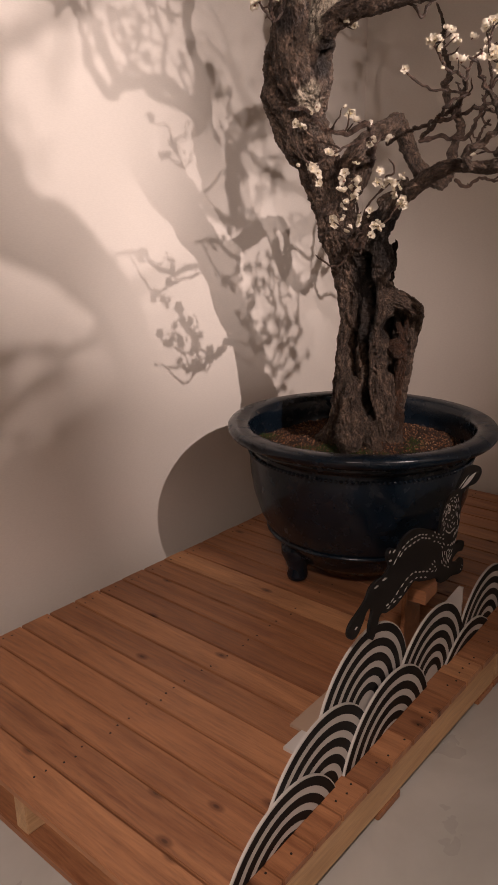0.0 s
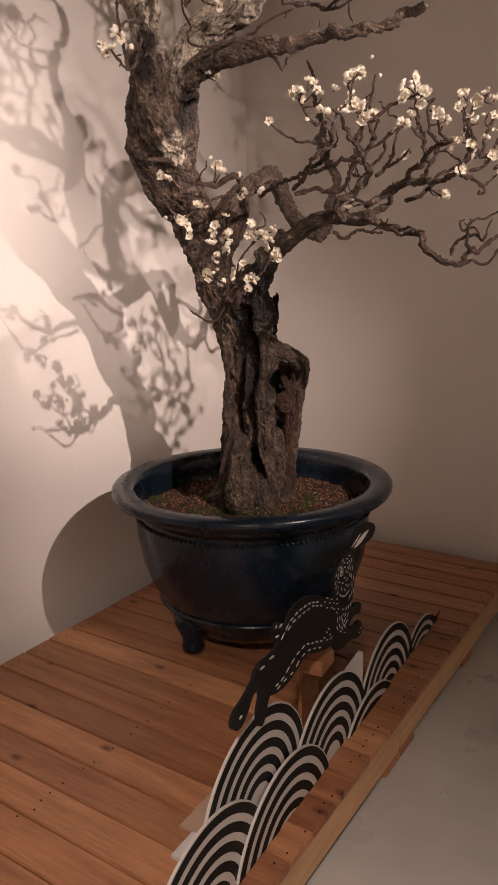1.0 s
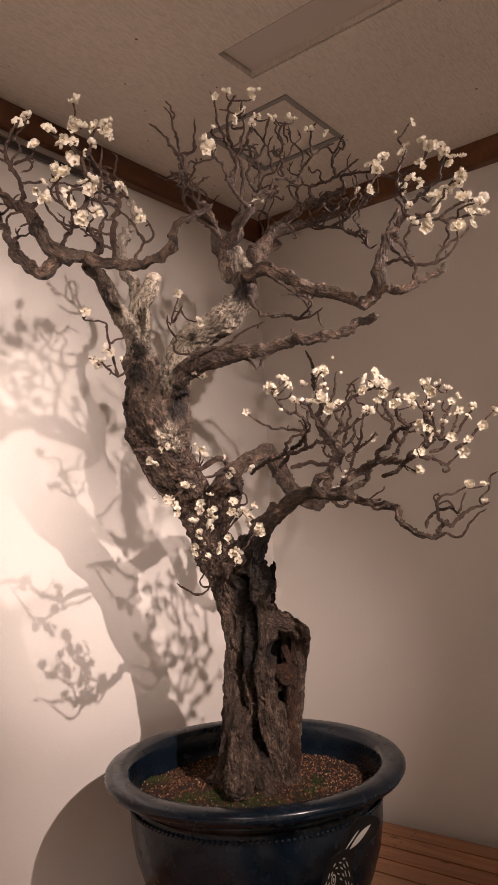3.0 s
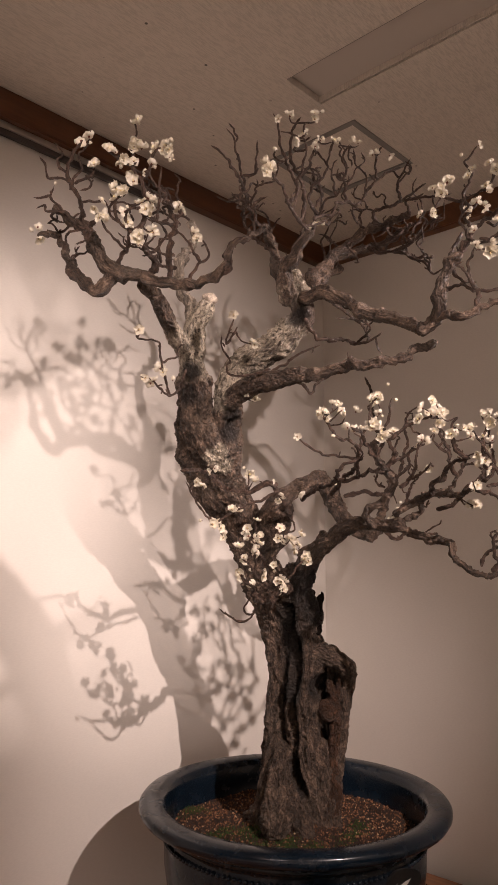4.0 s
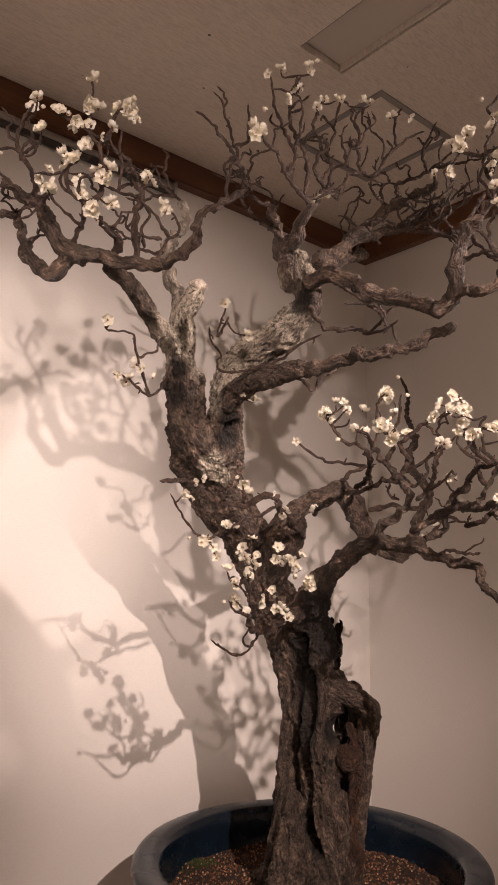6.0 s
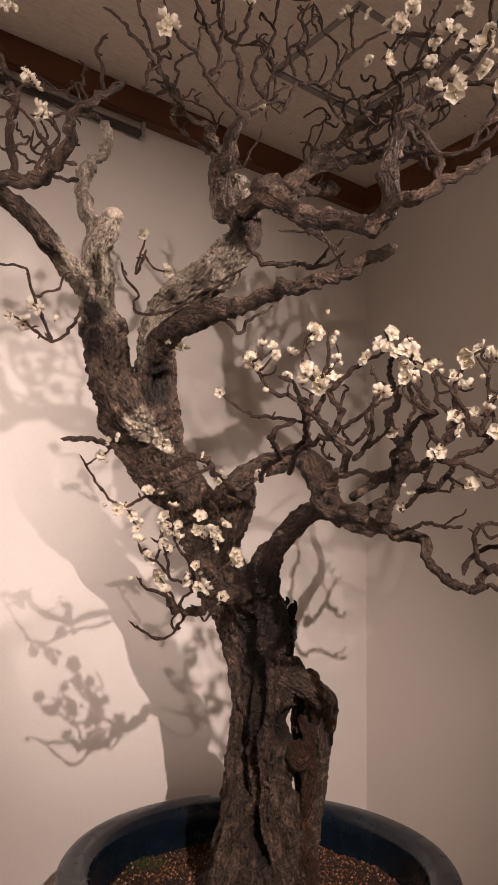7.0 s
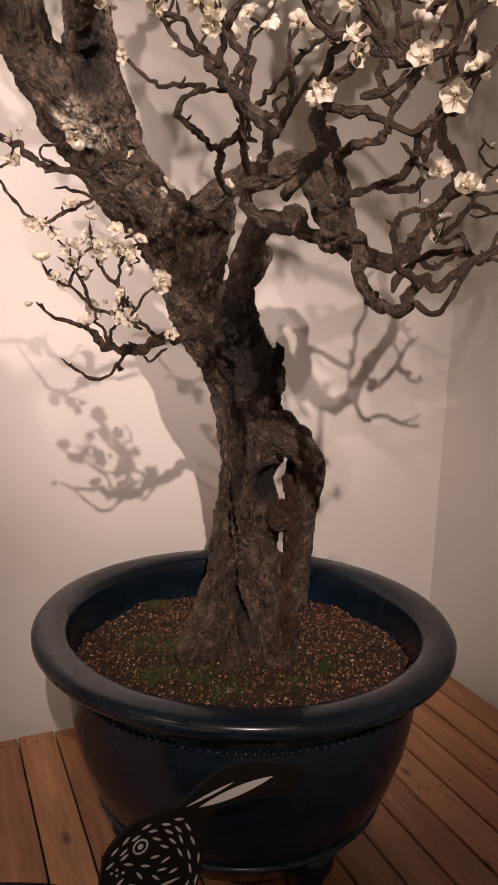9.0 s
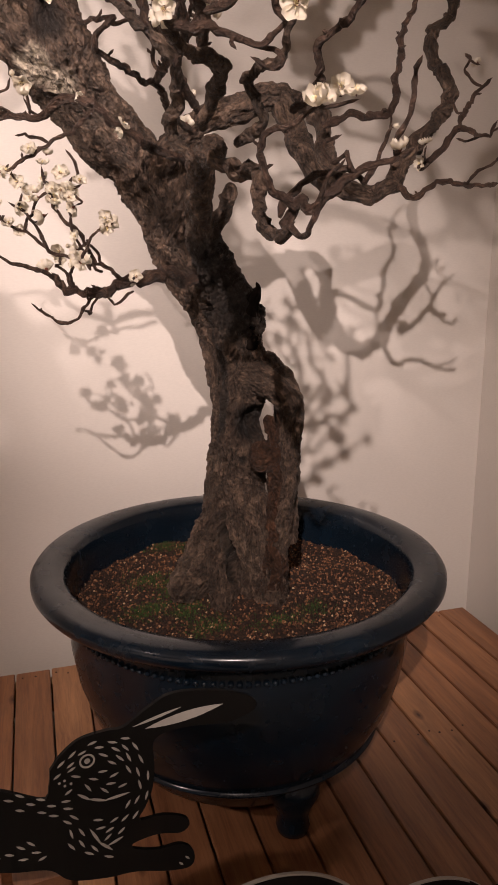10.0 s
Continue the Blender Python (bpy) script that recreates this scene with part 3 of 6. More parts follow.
heart.append([(0.859, 0.449, 1.64, 0.032), (0.838, 0.439, 1.683, 0.029), (0.828, 0.435, 1.722, 0.023), (0.821, 0.43, 1.758, 0.021)])
heart.append([(1.033, 0.52, 1.448, 0.046), (0.995, 0.483, 1.513, 0.046), (0.975, 0.463, 1.573, 0.045), (0.967, 0.447, 1.624, 0.04), (0.965, 0.425, 1.672, 0.036), (0.976, 0.382, 1.711, 0.038), (1.002, 0.326, 1.745, 0.04), (1.029, 0.283, 1.787, 0.036), (1.04, 0.264, 1.828, 0.032), (1.049, 0.275, 1.894, 0.026), (1.045, 0.305, 1.953, 0.021)])
heart.append([(0.941, 0.42, 1.6, 0.026), (0.949, 0.382, 1.631, 0.026), (0.939, 0.295, 1.643, 0.024), (0.944, 0.239, 1.644, 0.022), (0.954, 0.178, 1.646, 0.019)])
heart.append([(1.250, 0.465, 1.110, 0.040), (1.222, 0.425, 1.165, 0.036), (1.200, 0.380, 1.208, 0.031), (1.188, 0.345, 1.240, 0.028)])
heart.append([(1.275, 0.450, 1.085, 0.046), (1.240, 0.448, 1.150, 0.043), (1.205, 0.445, 1.205, 0.034)])

trunk_part("dead_wood", ((1.338, 0.430, 0.50), (1.344, 0.420, 0.60), (1.346, 0.414, 0.70), (1.352, 0.410, 0.77), (1.350, 0.408, 0.84), (1.338, 0.412, 0.885), (1.332, 0.416, 0.905)), (0.032, 0.028, 0.022, 0.013, 0.015, 0.013, 0.007), 2.2, DEADWOOD, 40, 0.005, "bare brown wood inside the hollow")
trunk_part("dead_wood", ((1.352, 0.402, 0.965), (1.362, 0.400, 0.935), (1.364, 0.400, 0.90), (1.356, 0.404, 0.86)), (0.010, 0.010, 0.011, 0.012), 5.2, DEADWOOD, 30, 0.003, "bare brown wood inside the hollow")
trunk_part("dead_wood", ((1.300, 0.428, 0.838), (1.334, 0.412, 0.832), (1.364, 0.402, 0.842)), (0.024, 0.034, 0.024), 6.4, DEADWOOD, 30, 0.004, "bare brown wood inside the hollow")
# the dark wood at the back of the cleft
heart.append([(1.262, 0.502, 0.880, 0.026), (1.264, 0.500, 0.980, 0.032), (1.246, 0.503, 1.060, 0.036), (1.216, 0.520, 1.150, 0.036)])
# splinters of the torn, dark head
for k, (x, y, z, h) in enumerate(((1.301, 0.416, 1.100, 0.034), (1.306, 0.422, 1.066, 0.026), (1.300, 0.415, 1.12, 0.018), (1.308, 0.450, 1.12, 0.022))):
    trunk_part("splinter", ((x - 0.016, y, z - 0.04), (x - 0.004, y, z), (x + 0.007, y - 0.004, z + h * 0.6), (x + 0.004, y - 0.003, z + h)), (0.016, 0.012, 0.006, 0.0015), 20 + k, CHAR, 14, 0.003)
heart.append([(1.165, 0.500, 0.47, 0.036), (1.188, 0.510, 0.57, 0.036), (1.208, 0.512, 0.65, 0.030), (1.226, 0.514, 0.74, 0.022), (1.236, 0.518, 0.79, 0.016)])
heart.append([(1.240, 0.500, 0.74, 0.026), (1.205, 0.475, 0.640, 0.040), (1.155, 0.440, 0.580, 0.044), (1.098, 0.412, 0.540, 0.034)])
heart.append([(1.250, 0.480, 0.66, 0.032), (1.225, 0.425, 0.570, 0.034), (1.205, 0.380, 0.522, 0.020)])
# the swollen flank under the fork, and the wall of wood behind the hollow
heart.append([(1.095, 0.575, 1.340, 0.040), (1.030, 0.568, 1.420, 0.048), (0.976, 0.562, 1.478, 0.050), (0.935, 0.535, 1.525, 0.042), (0.885, 0.500, 1.590, 0.032)])
heart.append([(1.330, 0.450, 1.010, 0.022), (1.385, 0.475, 0.960, 0.018), (1.396, 0.484, 0.905, 0.020), (1.394, 0.484, 0.840, 0.020), (1.392, 0.480, 0.770, 0.016), (1.385, 0.465, 0.660, 0.030)])
heart.append([(1.360, 0.430, 0.990, 0.022), (1.390, 0.440, 0.930, 0.023), (1.393, 0.442, 0.840, 0.023), (1.390, 0.444, 0.750, 0.023), (1.382, 0.445, 0.640, 0.028)])
# roots
for k, (x, y, r) in enumerate(((1.142, 0.505, 0.030), (1.20, 0.43, 0.026), (1.29, 0.405, 0.026), (1.39, 0.43, 0.024), (1.38, 0.53, 0.030), (1.25, 0.61, 0.036), (1.175, 0.58, 0.034))):
    b = Vector((1.26, 0.50, 0.590))
    e = Vector((x, y, soil_height(x, y) - 0.015))
    m = b.lerp(e, 0.55)
    m.z = soil_height(m.x, m.y) + 0.004
    heart.append([(*b, 0.045), (*m, r * 1.1), (*e, r * 0.5)])

limb("left_limb", 0.03, 0.018, (0.823, 0.43, 1.697), (0.778, 0.419, 1.733), (0.722, 0.393, 1.76), (0.672, 0.363, 1.784), (0.615, 0.33, 1.791), (0.583, 0.315, 1.795))
limb("left_limb", 0.02, 0.009, (0.585, 0.296, 1.799), (0.549, 0.29, 1.795), (0.514, 0.299, 1.794), (0.488, 0.31, 1.803), (0.475, 0.317, 1.834), (0.462, 0.337, 1.873), (0.436, 0.36, 1.895), (0.404, 0.361, 1.911))
limb("left_limb", 0.016, 0.006, (0.532, 0.295, 1.793), (0.511, 0.304, 1.783), (0.49, 0.319, 1.755), (0.474, 0.334, 1.759), (0.463, 0.369, 1.792), (0.462, 0.404, 1.837), (0.46, 0.426, 1.879), (0.441, 0.43, 1.887), (0.408, 0.425, 1.871))
limb("twig", 0.01, 0.004, (0.468, 0.322, 1.842), (0.457, 0.34, 1.884), (0.443, 0.332, 1.924), (0.42, 0.335, 1.952), (0.413, 0.336, 1.98), (0.417, 0.325, 2.014), (0.426, 0.311, 2.036))
limb("twig", 0.005, 0.0025, (0.425, 0.329, 1.954), (0.427, 0.298, 1.952), (0.425, 0.271, 1.952), (0.422, 0.258, 1.958))
limb("twig", 0.006, 0.003, (0.404, 0.361, 1.911), (0.417, 0.393, 1.902), (0.429, 0.369, 1.887))
limb("twig", 0.005, 0.0025, (0.414, 0.352, 1.903), (0.392, 0.357, 1.922), (0.388, 0.343, 1.937))
limb("left_limb", 0.014, 0.0055, (0.558, 0.283, 1.792), (0.586, 0.255, 1.782), (0.628, 0.226, 1.776), (0.635, 0.175, 1.775), (0.635, 0.144, 1.779), (0.64, 0.118, 1.803), (0.633, 0.106, 1.828), (0.655, 0.079, 1.844), (0.685, 0.056, 1.87))
limb("twig", 0.008, 0.004, (0.635, 0.144, 1.779), (0.636, 0.113, 1.782), (0.63, 0.1, 1.803))
limb("twig", 0.013, 0.005, (0.575, 0.278, 1.797), (0.568, 0.252, 1.815), (0.538, 0.238, 1.823), (0.513, 0.232, 1.833), (0.5, 0.229, 1.844))
limb("twig", 0.011, 0.005, (0.609, 0.257, 1.793), (0.6, 0.244, 1.828), (0.589, 0.235, 1.858), (0.594, 0.222, 1.892), (0.581, 0.228, 1.925), (0.572, 0.232, 1.953), (0.551, 0.237, 1.965), (0.534, 0.239, 1.973))
limb("twig", 0.008, 0.004, (0.511, 0.303, 1.788), (0.503, 0.276, 1.814), (0.503, 0.26, 1.826), (0.497, 0.244, 1.856), (0.474, 0.251, 1.868), (0.466, 0.251, 1.906), (0.478, 0.236, 1.919))
limb("twig", 0.008, 0.004, (0.497, 0.244, 1.856), (0.517, 0.235, 1.869), (0.525, 0.23, 1.92), (0.513, 0.234, 1.961), (0.498, 0.243, 1.993), (0.495, 0.237, 2.034))
limb("twig", 0.006, 0.003, (0.513, 0.234, 1.961), (0.536, 0.232, 1.998), (0.543, 0.23, 2.033), (0.559, 0.213, 2.04))
limb("twig", 0.005, 0.003, (0.534, 0.239, 1.973), (0.503, 0.24, 1.982), (0.472, 0.243, 1.988), (0.446, 0.253, 2.001))
limb("twig", 0.006, 0.003, (0.594, 0.222, 1.892), (0.557, 0.232, 1.891), (0.53, 0.231, 1.89), (0.514, 0.232, 1.899))
limb("twig", 0.005, 0.003, (0.504, 0.26, 1.82), (0.465, 0.253, 1.835), (0.45, 0.253, 1.843), (0.436, 0.25, 1.857))
limb("twig", 0.006, 0.003, (0.628, 0.226, 1.778), (0.633, 0.198, 1.813), (0.646, 0.18, 1.83), (0.637, 0.184, 1.858), (0.629, 0.192, 1.864))
limb("pale_limb", 0.036, 0.028, (0.843, 0.456, 1.682), (0.827, 0.417, 1.737), (0.812, 0.395, 1.776), (0.818, 0.369, 1.812), (0.823, 0.362, 1.829))
limb("pale_limb", 0.018, 0.01, (0.813, 0.406, 1.779), (0.807, 0.415, 1.823), (0.8, 0.436, 1.87), (0.795, 0.445, 1.909), (0.802, 0.444, 1.949), (0.828, 0.442, 1.982), (0.842, 0.437, 2.011), (0.833, 0.448, 2.057))
limb("twig", 0.006, 0.003, (0.833, 0.448, 2.057), (0.799, 0.458, 2.076), (0.762, 0.469, 2.1), (0.734, 0.479, 2.1), (0.712, 0.479, 2.124))
limb("twig", 0.006, 0.003, (0.824, 0.452, 2.069), (0.776, 0.467, 2.059), (0.746, 0.475, 2.071))
limb("twig", 0.006, 0.003, (0.808, 0.451, 2.076), (0.787, 0.447, 2.112), (0.782, 0.431, 2.14), (0.771, 0.437, 2.154))
limb("twig", 0.007, 0.003, (0.793, 0.444, 1.921), (0.744, 0.447, 1.913), (0.701, 0.44, 1.923), (0.668, 0.438, 1.935), (0.65, 0.439, 1.936))
limb("twig", 0.006, 0.003, (0.784, 0.445, 1.95), (0.726, 0.453, 1.948), (0.698, 0.449, 1.955), (0.694, 0.433, 1.979))
limb("twig", 0.006, 0.003, (0.743, 0.446, 1.919), (0.729, 0.436, 1.955), (0.74, 0.422, 1.983), (0.719, 0.422, 2.001), (0.687, 0.433, 2.007))
limb("right_limb", 0.04, 0.016, (1.009, 0.273, 1.845), (1.003, 0.281, 1.895), (0.99, 0.27, 1.932), (0.981, 0.233, 1.953), (0.967, 0.201, 1.972), (0.979, 0.173, 1.996))
limb("right_limb", 0.024, 0.014, (1.008, 0.29, 1.893), (1.019, 0.322, 1.946), (1.025, 0.333, 1.991), (1.026, 0.35, 2.031), (1.013, 0.351, 2.074))
limb("right_limb", 0.024, 0.018, (1.019, 0.249, 1.858), (1.021, 0.184, 1.853), (1.038, 0.124, 1.824), (1.044, 0.051, 1.781), (1.041, -0.017, 1.744), (1.028, -0.078, 1.71))
limb("right_limb", 0.026, 0.020, (1.05, 0.24, 1.907), (1.196, 0.326, 1.991), (1.316, 0.385, 2.051), (1.436, 0.432, 2.107))
limb("right_limb", 0.024, 0.012, (1.177, 0.316, 1.984), (1.244, 0.326, 2.049), (1.283, 0.298, 2.095), (1.313, 0.253, 2.13), (1.311, 0.175, 2.133), (1.31, 0.111, 2.131))
limb("right_limb", 0.02, 0.009, (1.247, 0.338, 2.041), (1.346, 0.336, 2.107), (1.444, 0.327, 2.143), (1.468, 0.264, 2.165), (1.467, 0.194, 2.189))
limb("right_limb", 0.022, 0.013, (0.944, 0.385, 1.631), (0.939, 0.295, 1.643), (0.944, 0.239, 1.644), (0.954, 0.178, 1.646), (0.976, 0.121, 1.65), (0.985, 0.047, 1.654), (1.012, -0.028, 1.66), (1.035, -0.063, 1.678), (1.054, -0.094, 1.688))
limb("twig", 0.007, 0.003, (0.923, 0.31, 1.635), (0.937, 0.266, 1.665), (0.952, 0.224, 1.684), (0.954, 0.194, 1.698), (0.968, 0.153, 1.71))
limb("twig", 0.01, 0.004, (1.027, 0.241, 1.809), (1.044, 0.234, 1.775), (1.064, 0.221, 1.758), (1.105, 0.188, 1.762), (1.118, 0.154, 1.747), (1.136, 0.125, 1.755), (1.145, 0.102, 1.769))
limb("twig", 0.005, 0.003, (1.118, 0.154, 1.749), (1.122, 0.119, 1.774), (1.099, 0.121, 1.792), (1.032, 0.149, 1.79))
limb("twig", 0.008, 0.004, (1.021, 0.184, 1.853), (1.121, 0.218, 1.863), (1.162, 0.192, 1.828), (1.196, 0.173, 1.793), (1.195, 0.179, 1.77))
limb("right_limb", 0.02, 0.016, (1.014, -0.071, 1.711), (1.02, -0.096, 1.715), (1.003, -0.128, 1.743), (0.992, -0.137, 1.781), (1.002, -0.158, 1.828), (1.014, -0.177, 1.85))
limb("right_limb", 0.014, 0.008, (1.02, -0.096, 1.715), (1.011, -0.136, 1.727), (0.998, -0.181, 1.709), (1.005, -0.211, 1.725), (1.019, -0.23, 1.731), (1.036, -0.254, 1.744), (1.041, -0.262, 1.76))
limb("twig", 0.009, 0.004, (1.005, -0.211, 1.725), (1.004, -0.214, 1.755), (0.992, -0.203, 1.787), (0.99, -0.206, 1.816), (0.985, -0.22, 1.841))
limb("twig", 0.007, 0.003, (0.993, -0.136, 1.775), (1.003, -0.184, 1.778), (1.004, -0.214, 1.758), (1.019, -0.251, 1.758), (1.027, -0.279, 1.77), (1.036, -0.295, 1.798), (1.032, -0.295, 1.821))
limb("twig", 0.006, 0.003, (1.019, -0.251, 1.758), (1.028, -0.267, 1.786), (1.052, -0.302, 1.812), (1.058, -0.313, 1.829))
limb("twig", 0.01, 0.004, (1.002, -0.158, 1.828), (1.029, -0.186, 1.883), (1.039, -0.203, 1.912), (1.056, -0.229, 1.931), (1.061, -0.253, 1.947), (1.053, -0.265, 1.971), (1.057, -0.274, 1.994))
limb("twig", 0.009, 0.004, (1.014, -0.177, 1.85), (1.041, -0.188, 1.905), (1.046, -0.17, 1.957), (1.044, -0.173, 1.987), (1.05, -0.186, 2.023), (1.053, -0.192, 2.035))
limb("twig", 0.007, 0.003, (1.029, -0.186, 1.883), (1.024, -0.225, 1.863), (1.029, -0.269, 1.888), (1.026, -0.285, 1.912), (1.033, -0.313, 1.923))
limb("twig", 0.007, 0.003, (1.026, -0.213, 1.876), (1.037, -0.257, 1.854), (1.056, -0.297, 1.851), (1.066, -0.312, 1.856), (1.084, -0.334, 1.852))
limb("twig", 0.006, 0.003, (1.037, -0.257, 1.854), (1.048, -0.291, 1.875), (1.065, -0.315, 1.885), (1.081, -0.336, 1.884))
limb("twig", 0.006, 0.003, (1.049, -0.218, 1.917), (1.061, -0.231, 1.91), (1.075, -0.235, 1.926))
limb("twig", 0.006, 0.003, (1.044, -0.172, 1.981), (1.061, -0.212, 1.993), (1.067, -0.223, 2.008))
limb("twig", 0.006, 0.003, (1.045, -0.172, 1.975), (1.038, -0.149, 1.987), (1.031, -0.125, 1.999), (1.023, -0.117, 2.012))
limb("twig", 0.009, 0.004, (1.002, -0.158, 1.828), (1.035, -0.163, 1.804), (1.046, -0.177, 1.797))
limb("twig", 0.006, 0.003, (1.009, -0.153, 1.849), (1.048, -0.165, 1.908), (1.054, -0.136, 1.887))
limb("twig", 0.01, 0.004, (0.996, 0.268, 1.92), (1.016, 0.338, 2.003), (1.008, 0.387, 2.046), (0.962, 0.371, 2.051), (0.928, 0.357, 2.06))
limb("twig", 0.009, 0.004, (0.978, 0.188, 1.995), (0.94, 0.188, 2.018), (0.902, 0.187, 2.039), (0.873, 0.179, 2.066), (0.847, 0.173, 2.07), (0.815, 0.17, 2.084))
limb("twig", 0.008, 0.004, (1.013, 0.351, 2.074), (0.979, 0.353, 2.07), (0.922, 0.33, 2.086), (0.877, 0.3, 2.093), (0.827, 0.273, 2.104), (0.785, 0.263, 2.124), (0.766, 0.274, 2.146), (0.75, 0.285, 2.156))
limb("twig", 0.007, 0.003, (0.877, 0.3, 2.093), (0.851, 0.287, 2.127), (0.826, 0.276, 2.154), (0.801, 0.263, 2.186), (0.778, 0.265, 2.201))
limb("twig", 0.006, 0.003, (0.853, 0.286, 2.127), (0.858, 0.257, 2.121), (0.846, 0.235, 2.148), (0.828, 0.217, 2.174))
limb("twig", 0.008, 0.003, (0.902, 0.187, 2.039), (0.915, 0.169, 2.072), (0.893, 0.177, 2.121), (0.869, 0.184, 2.175), (0.86, 0.182, 2.218), (0.849, 0.187, 2.239))
limb("twig", 0.009, 0.004, (0.991, 0.22, 2.038), (0.99, 0.21, 2.089), (0.969, 0.204, 2.135), (0.953, 0.212, 2.157), (0.933, 0.207, 2.196), (0.932, 0.197, 2.242), (0.942, 0.183, 2.27))
limb("twig", 0.007, 0.003, (0.969, 0.204, 2.135), (0.973, 0.183, 2.157), (0.974, 0.176, 2.186), (0.975, 0.155, 2.213))
limb("twig", 0.009, 0.004, (0.992, 0.187, 2.006), (1.059, 0.222, 2.076), (1.1, 0.212, 2.089), (1.113, 0.208, 2.122), (1.142, 0.194, 2.136), (1.167, 0.175, 2.134), (1.197, 0.151, 2.189), (1.238, 0.121, 2.232), (1.257, 0.104, 2.243))
limb("twig", 0.007, 0.003, (1.142, 0.194, 2.136), (1.124, 0.187, 2.177), (1.114, 0.174, 2.213), (1.096, 0.17, 2.237), (1.105, 0.157, 2.261))
limb("twig", 0.006, 0.003, (1.112, 0.204, 2.14), (1.091, 0.2, 2.177), (1.079, 0.191, 2.206), (1.086, 0.181, 2.224))
limb("twig", 0.006, 0.003, (1.205, 0.142, 2.202), (1.197, 0.142, 2.232), (1.197, 0.134, 2.269), (1.205, 0.124, 2.287))
limb("twig", 0.008, 0.003, (1.059, 0.222, 2.076), (1.03, 0.226, 2.106), (1.024, 0.211, 2.135), (1.036, 0.182, 2.165), (1.03, 0.167, 2.199), (1.024, 0.152, 2.227))
limb("twig", 0.006, 0.003, (1.1, 0.212, 2.089), (1.086, 0.216, 2.06), (1.064, 0.219, 2.07))
limb("twig", 0.01, 0.004, (1.313, 0.253, 2.13), (1.315, 0.219, 2.154), (1.288, 0.213, 2.169), (1.309, 0.18, 2.177), (1.33, 0.147, 2.191), (1.349, 0.113, 2.218), (1.359, 0.089, 2.232))
limb("twig", 0.007, 0.003, (1.33, 0.147, 2.191), (1.3, 0.139, 2.225), (1.302, 0.115, 2.263), (1.301, 0.099, 2.282))
limb("twig", 0.008, 0.003, (1.31, 0.111, 2.131), (1.293, 0.105, 2.165), (1.31, 0.065, 2.166), (1.327, 0.025, 2.165), (1.337, 0.004, 2.165))
limb("twig", 0.006, 0.003, (1.312, 0.252, 2.137), (1.255, 0.245, 2.143), (1.228, 0.237, 2.158), (1.23, 0.23, 2.183))
limb("twig", 0.008, 0.003, (1.444, 0.327, 2.143), (1.417, 0.252, 2.106), (1.44, 0.186, 2.081), (1.448, 0.161, 2.053))
limb("twig", 0.006, 0.003, (1.437, 0.2, 2.089), (1.43, 0.186, 2.122), (1.447, 0.156, 2.137))
limb("twig", 0.006, 0.003, (1.311, 0.175, 2.133), (1.32, 0.199, 2.111), (1.321, 0.225, 2.108))
limb("twig", 0.009, 0.004, (1.334, 0.057, 2.007), (1.297, 0.104, 2.01), (1.273, 0.133, 2.027), (1.241, 0.175, 2.022), (1.222, 0.197, 2.046))
limb("twig", 0.007, 0.003, (1.273, 0.133, 2.027), (1.278, 0.091, 2.039), (1.286, 0.059, 2.07), (1.294, 0.011, 2.096))
limb("twig", 0.007, 0.003, (1.297, 0.104, 2.01), (1.304, 0.067, 1.985), (1.31, 0.048, 1.951), (1.306, 0.02, 1.957))
limb("twig", 0.007, 0.003, (1.253, 0.173, 2.041), (1.255, 0.119, 2.056), (1.273, 0.077, 2.064))
limb("arch_limb", 0.04, 0.034, (1.171, 0.491, 1.257), (1.147, 0.484, 1.322), (1.156, 0.454, 1.366), (1.217, 0.435, 1.41), (1.302, 0.436, 1.444), (1.349, 0.435, 1.456))
limb("arch_limb", 0.03, 0.026, (1.344, 0.439, 1.456), (1.368, 0.428, 1.416), (1.378, 0.416, 1.375), (1.392, 0.402, 1.334), (1.436, 0.404, 1.312))
limb("arch_limb", 0.028, 0.02, (1.332, 0.438, 1.452), (1.385, 0.458, 1.462), (1.424, 0.472, 1.432), (1.435, 0.446, 1.379), (1.442, 0.406, 1.313), (1.479, 0.38, 1.295), (1.531, 0.377, 1.303), (1.558, 0.391, 1.348))
limb("arch_limb", 0.02, 0.004, (1.548, 0.381, 1.337), (1.584, 0.391, 1.377), (1.637, 0.4, 1.432), (1.657, 0.404, 1.471), (1.639, 0.434, 1.528), (1.644, 0.456, 1.58), (1.687, 0.465, 1.623), (1.69, 0.493, 1.697), (1.723, 0.513, 1.772), (1.723, 0.539, 1.833))
limb("twig", 0.011, 0.005, (1.576, 0.361, 1.335), (1.621, 0.348, 1.376), (1.636, 0.339, 1.403), (1.661, 0.333, 1.452), (1.684, 0.322, 1.478))
limb("twig", 0.01, 0.005, (1.536, 0.355, 1.306), (1.548, 0.325, 1.285), (1.575, 0.3, 1.306), (1.606, 0.28, 1.304), (1.636, 0.26, 1.299), (1.663, 0.253, 1.303))
limb("twig", 0.009, 0.004, (1.636, 0.339, 1.403), (1.651, 0.31, 1.39), (1.667, 0.293, 1.383), (1.676, 0.285, 1.404))
limb("twig", 0.012, 0.004, (1.417, 0.415, 1.406), (1.447, 0.366, 1.416), (1.483, 0.312, 1.413), (1.487, 0.284, 1.437), (1.484, 0.263, 1.476), (1.478, 0.252, 1.512), (1.495, 0.246, 1.55), (1.488, 0.251, 1.603), (1.508, 0.245, 1.647))
limb("mid_limb", 0.05, 0.034, (1.193, 0.364, 1.223), (1.169, 0.296, 1.266), (1.16, 0.231, 1.3), (1.147, 0.173, 1.314), (1.143, 0.099, 1.309), (1.132, 0.044, 1.305))
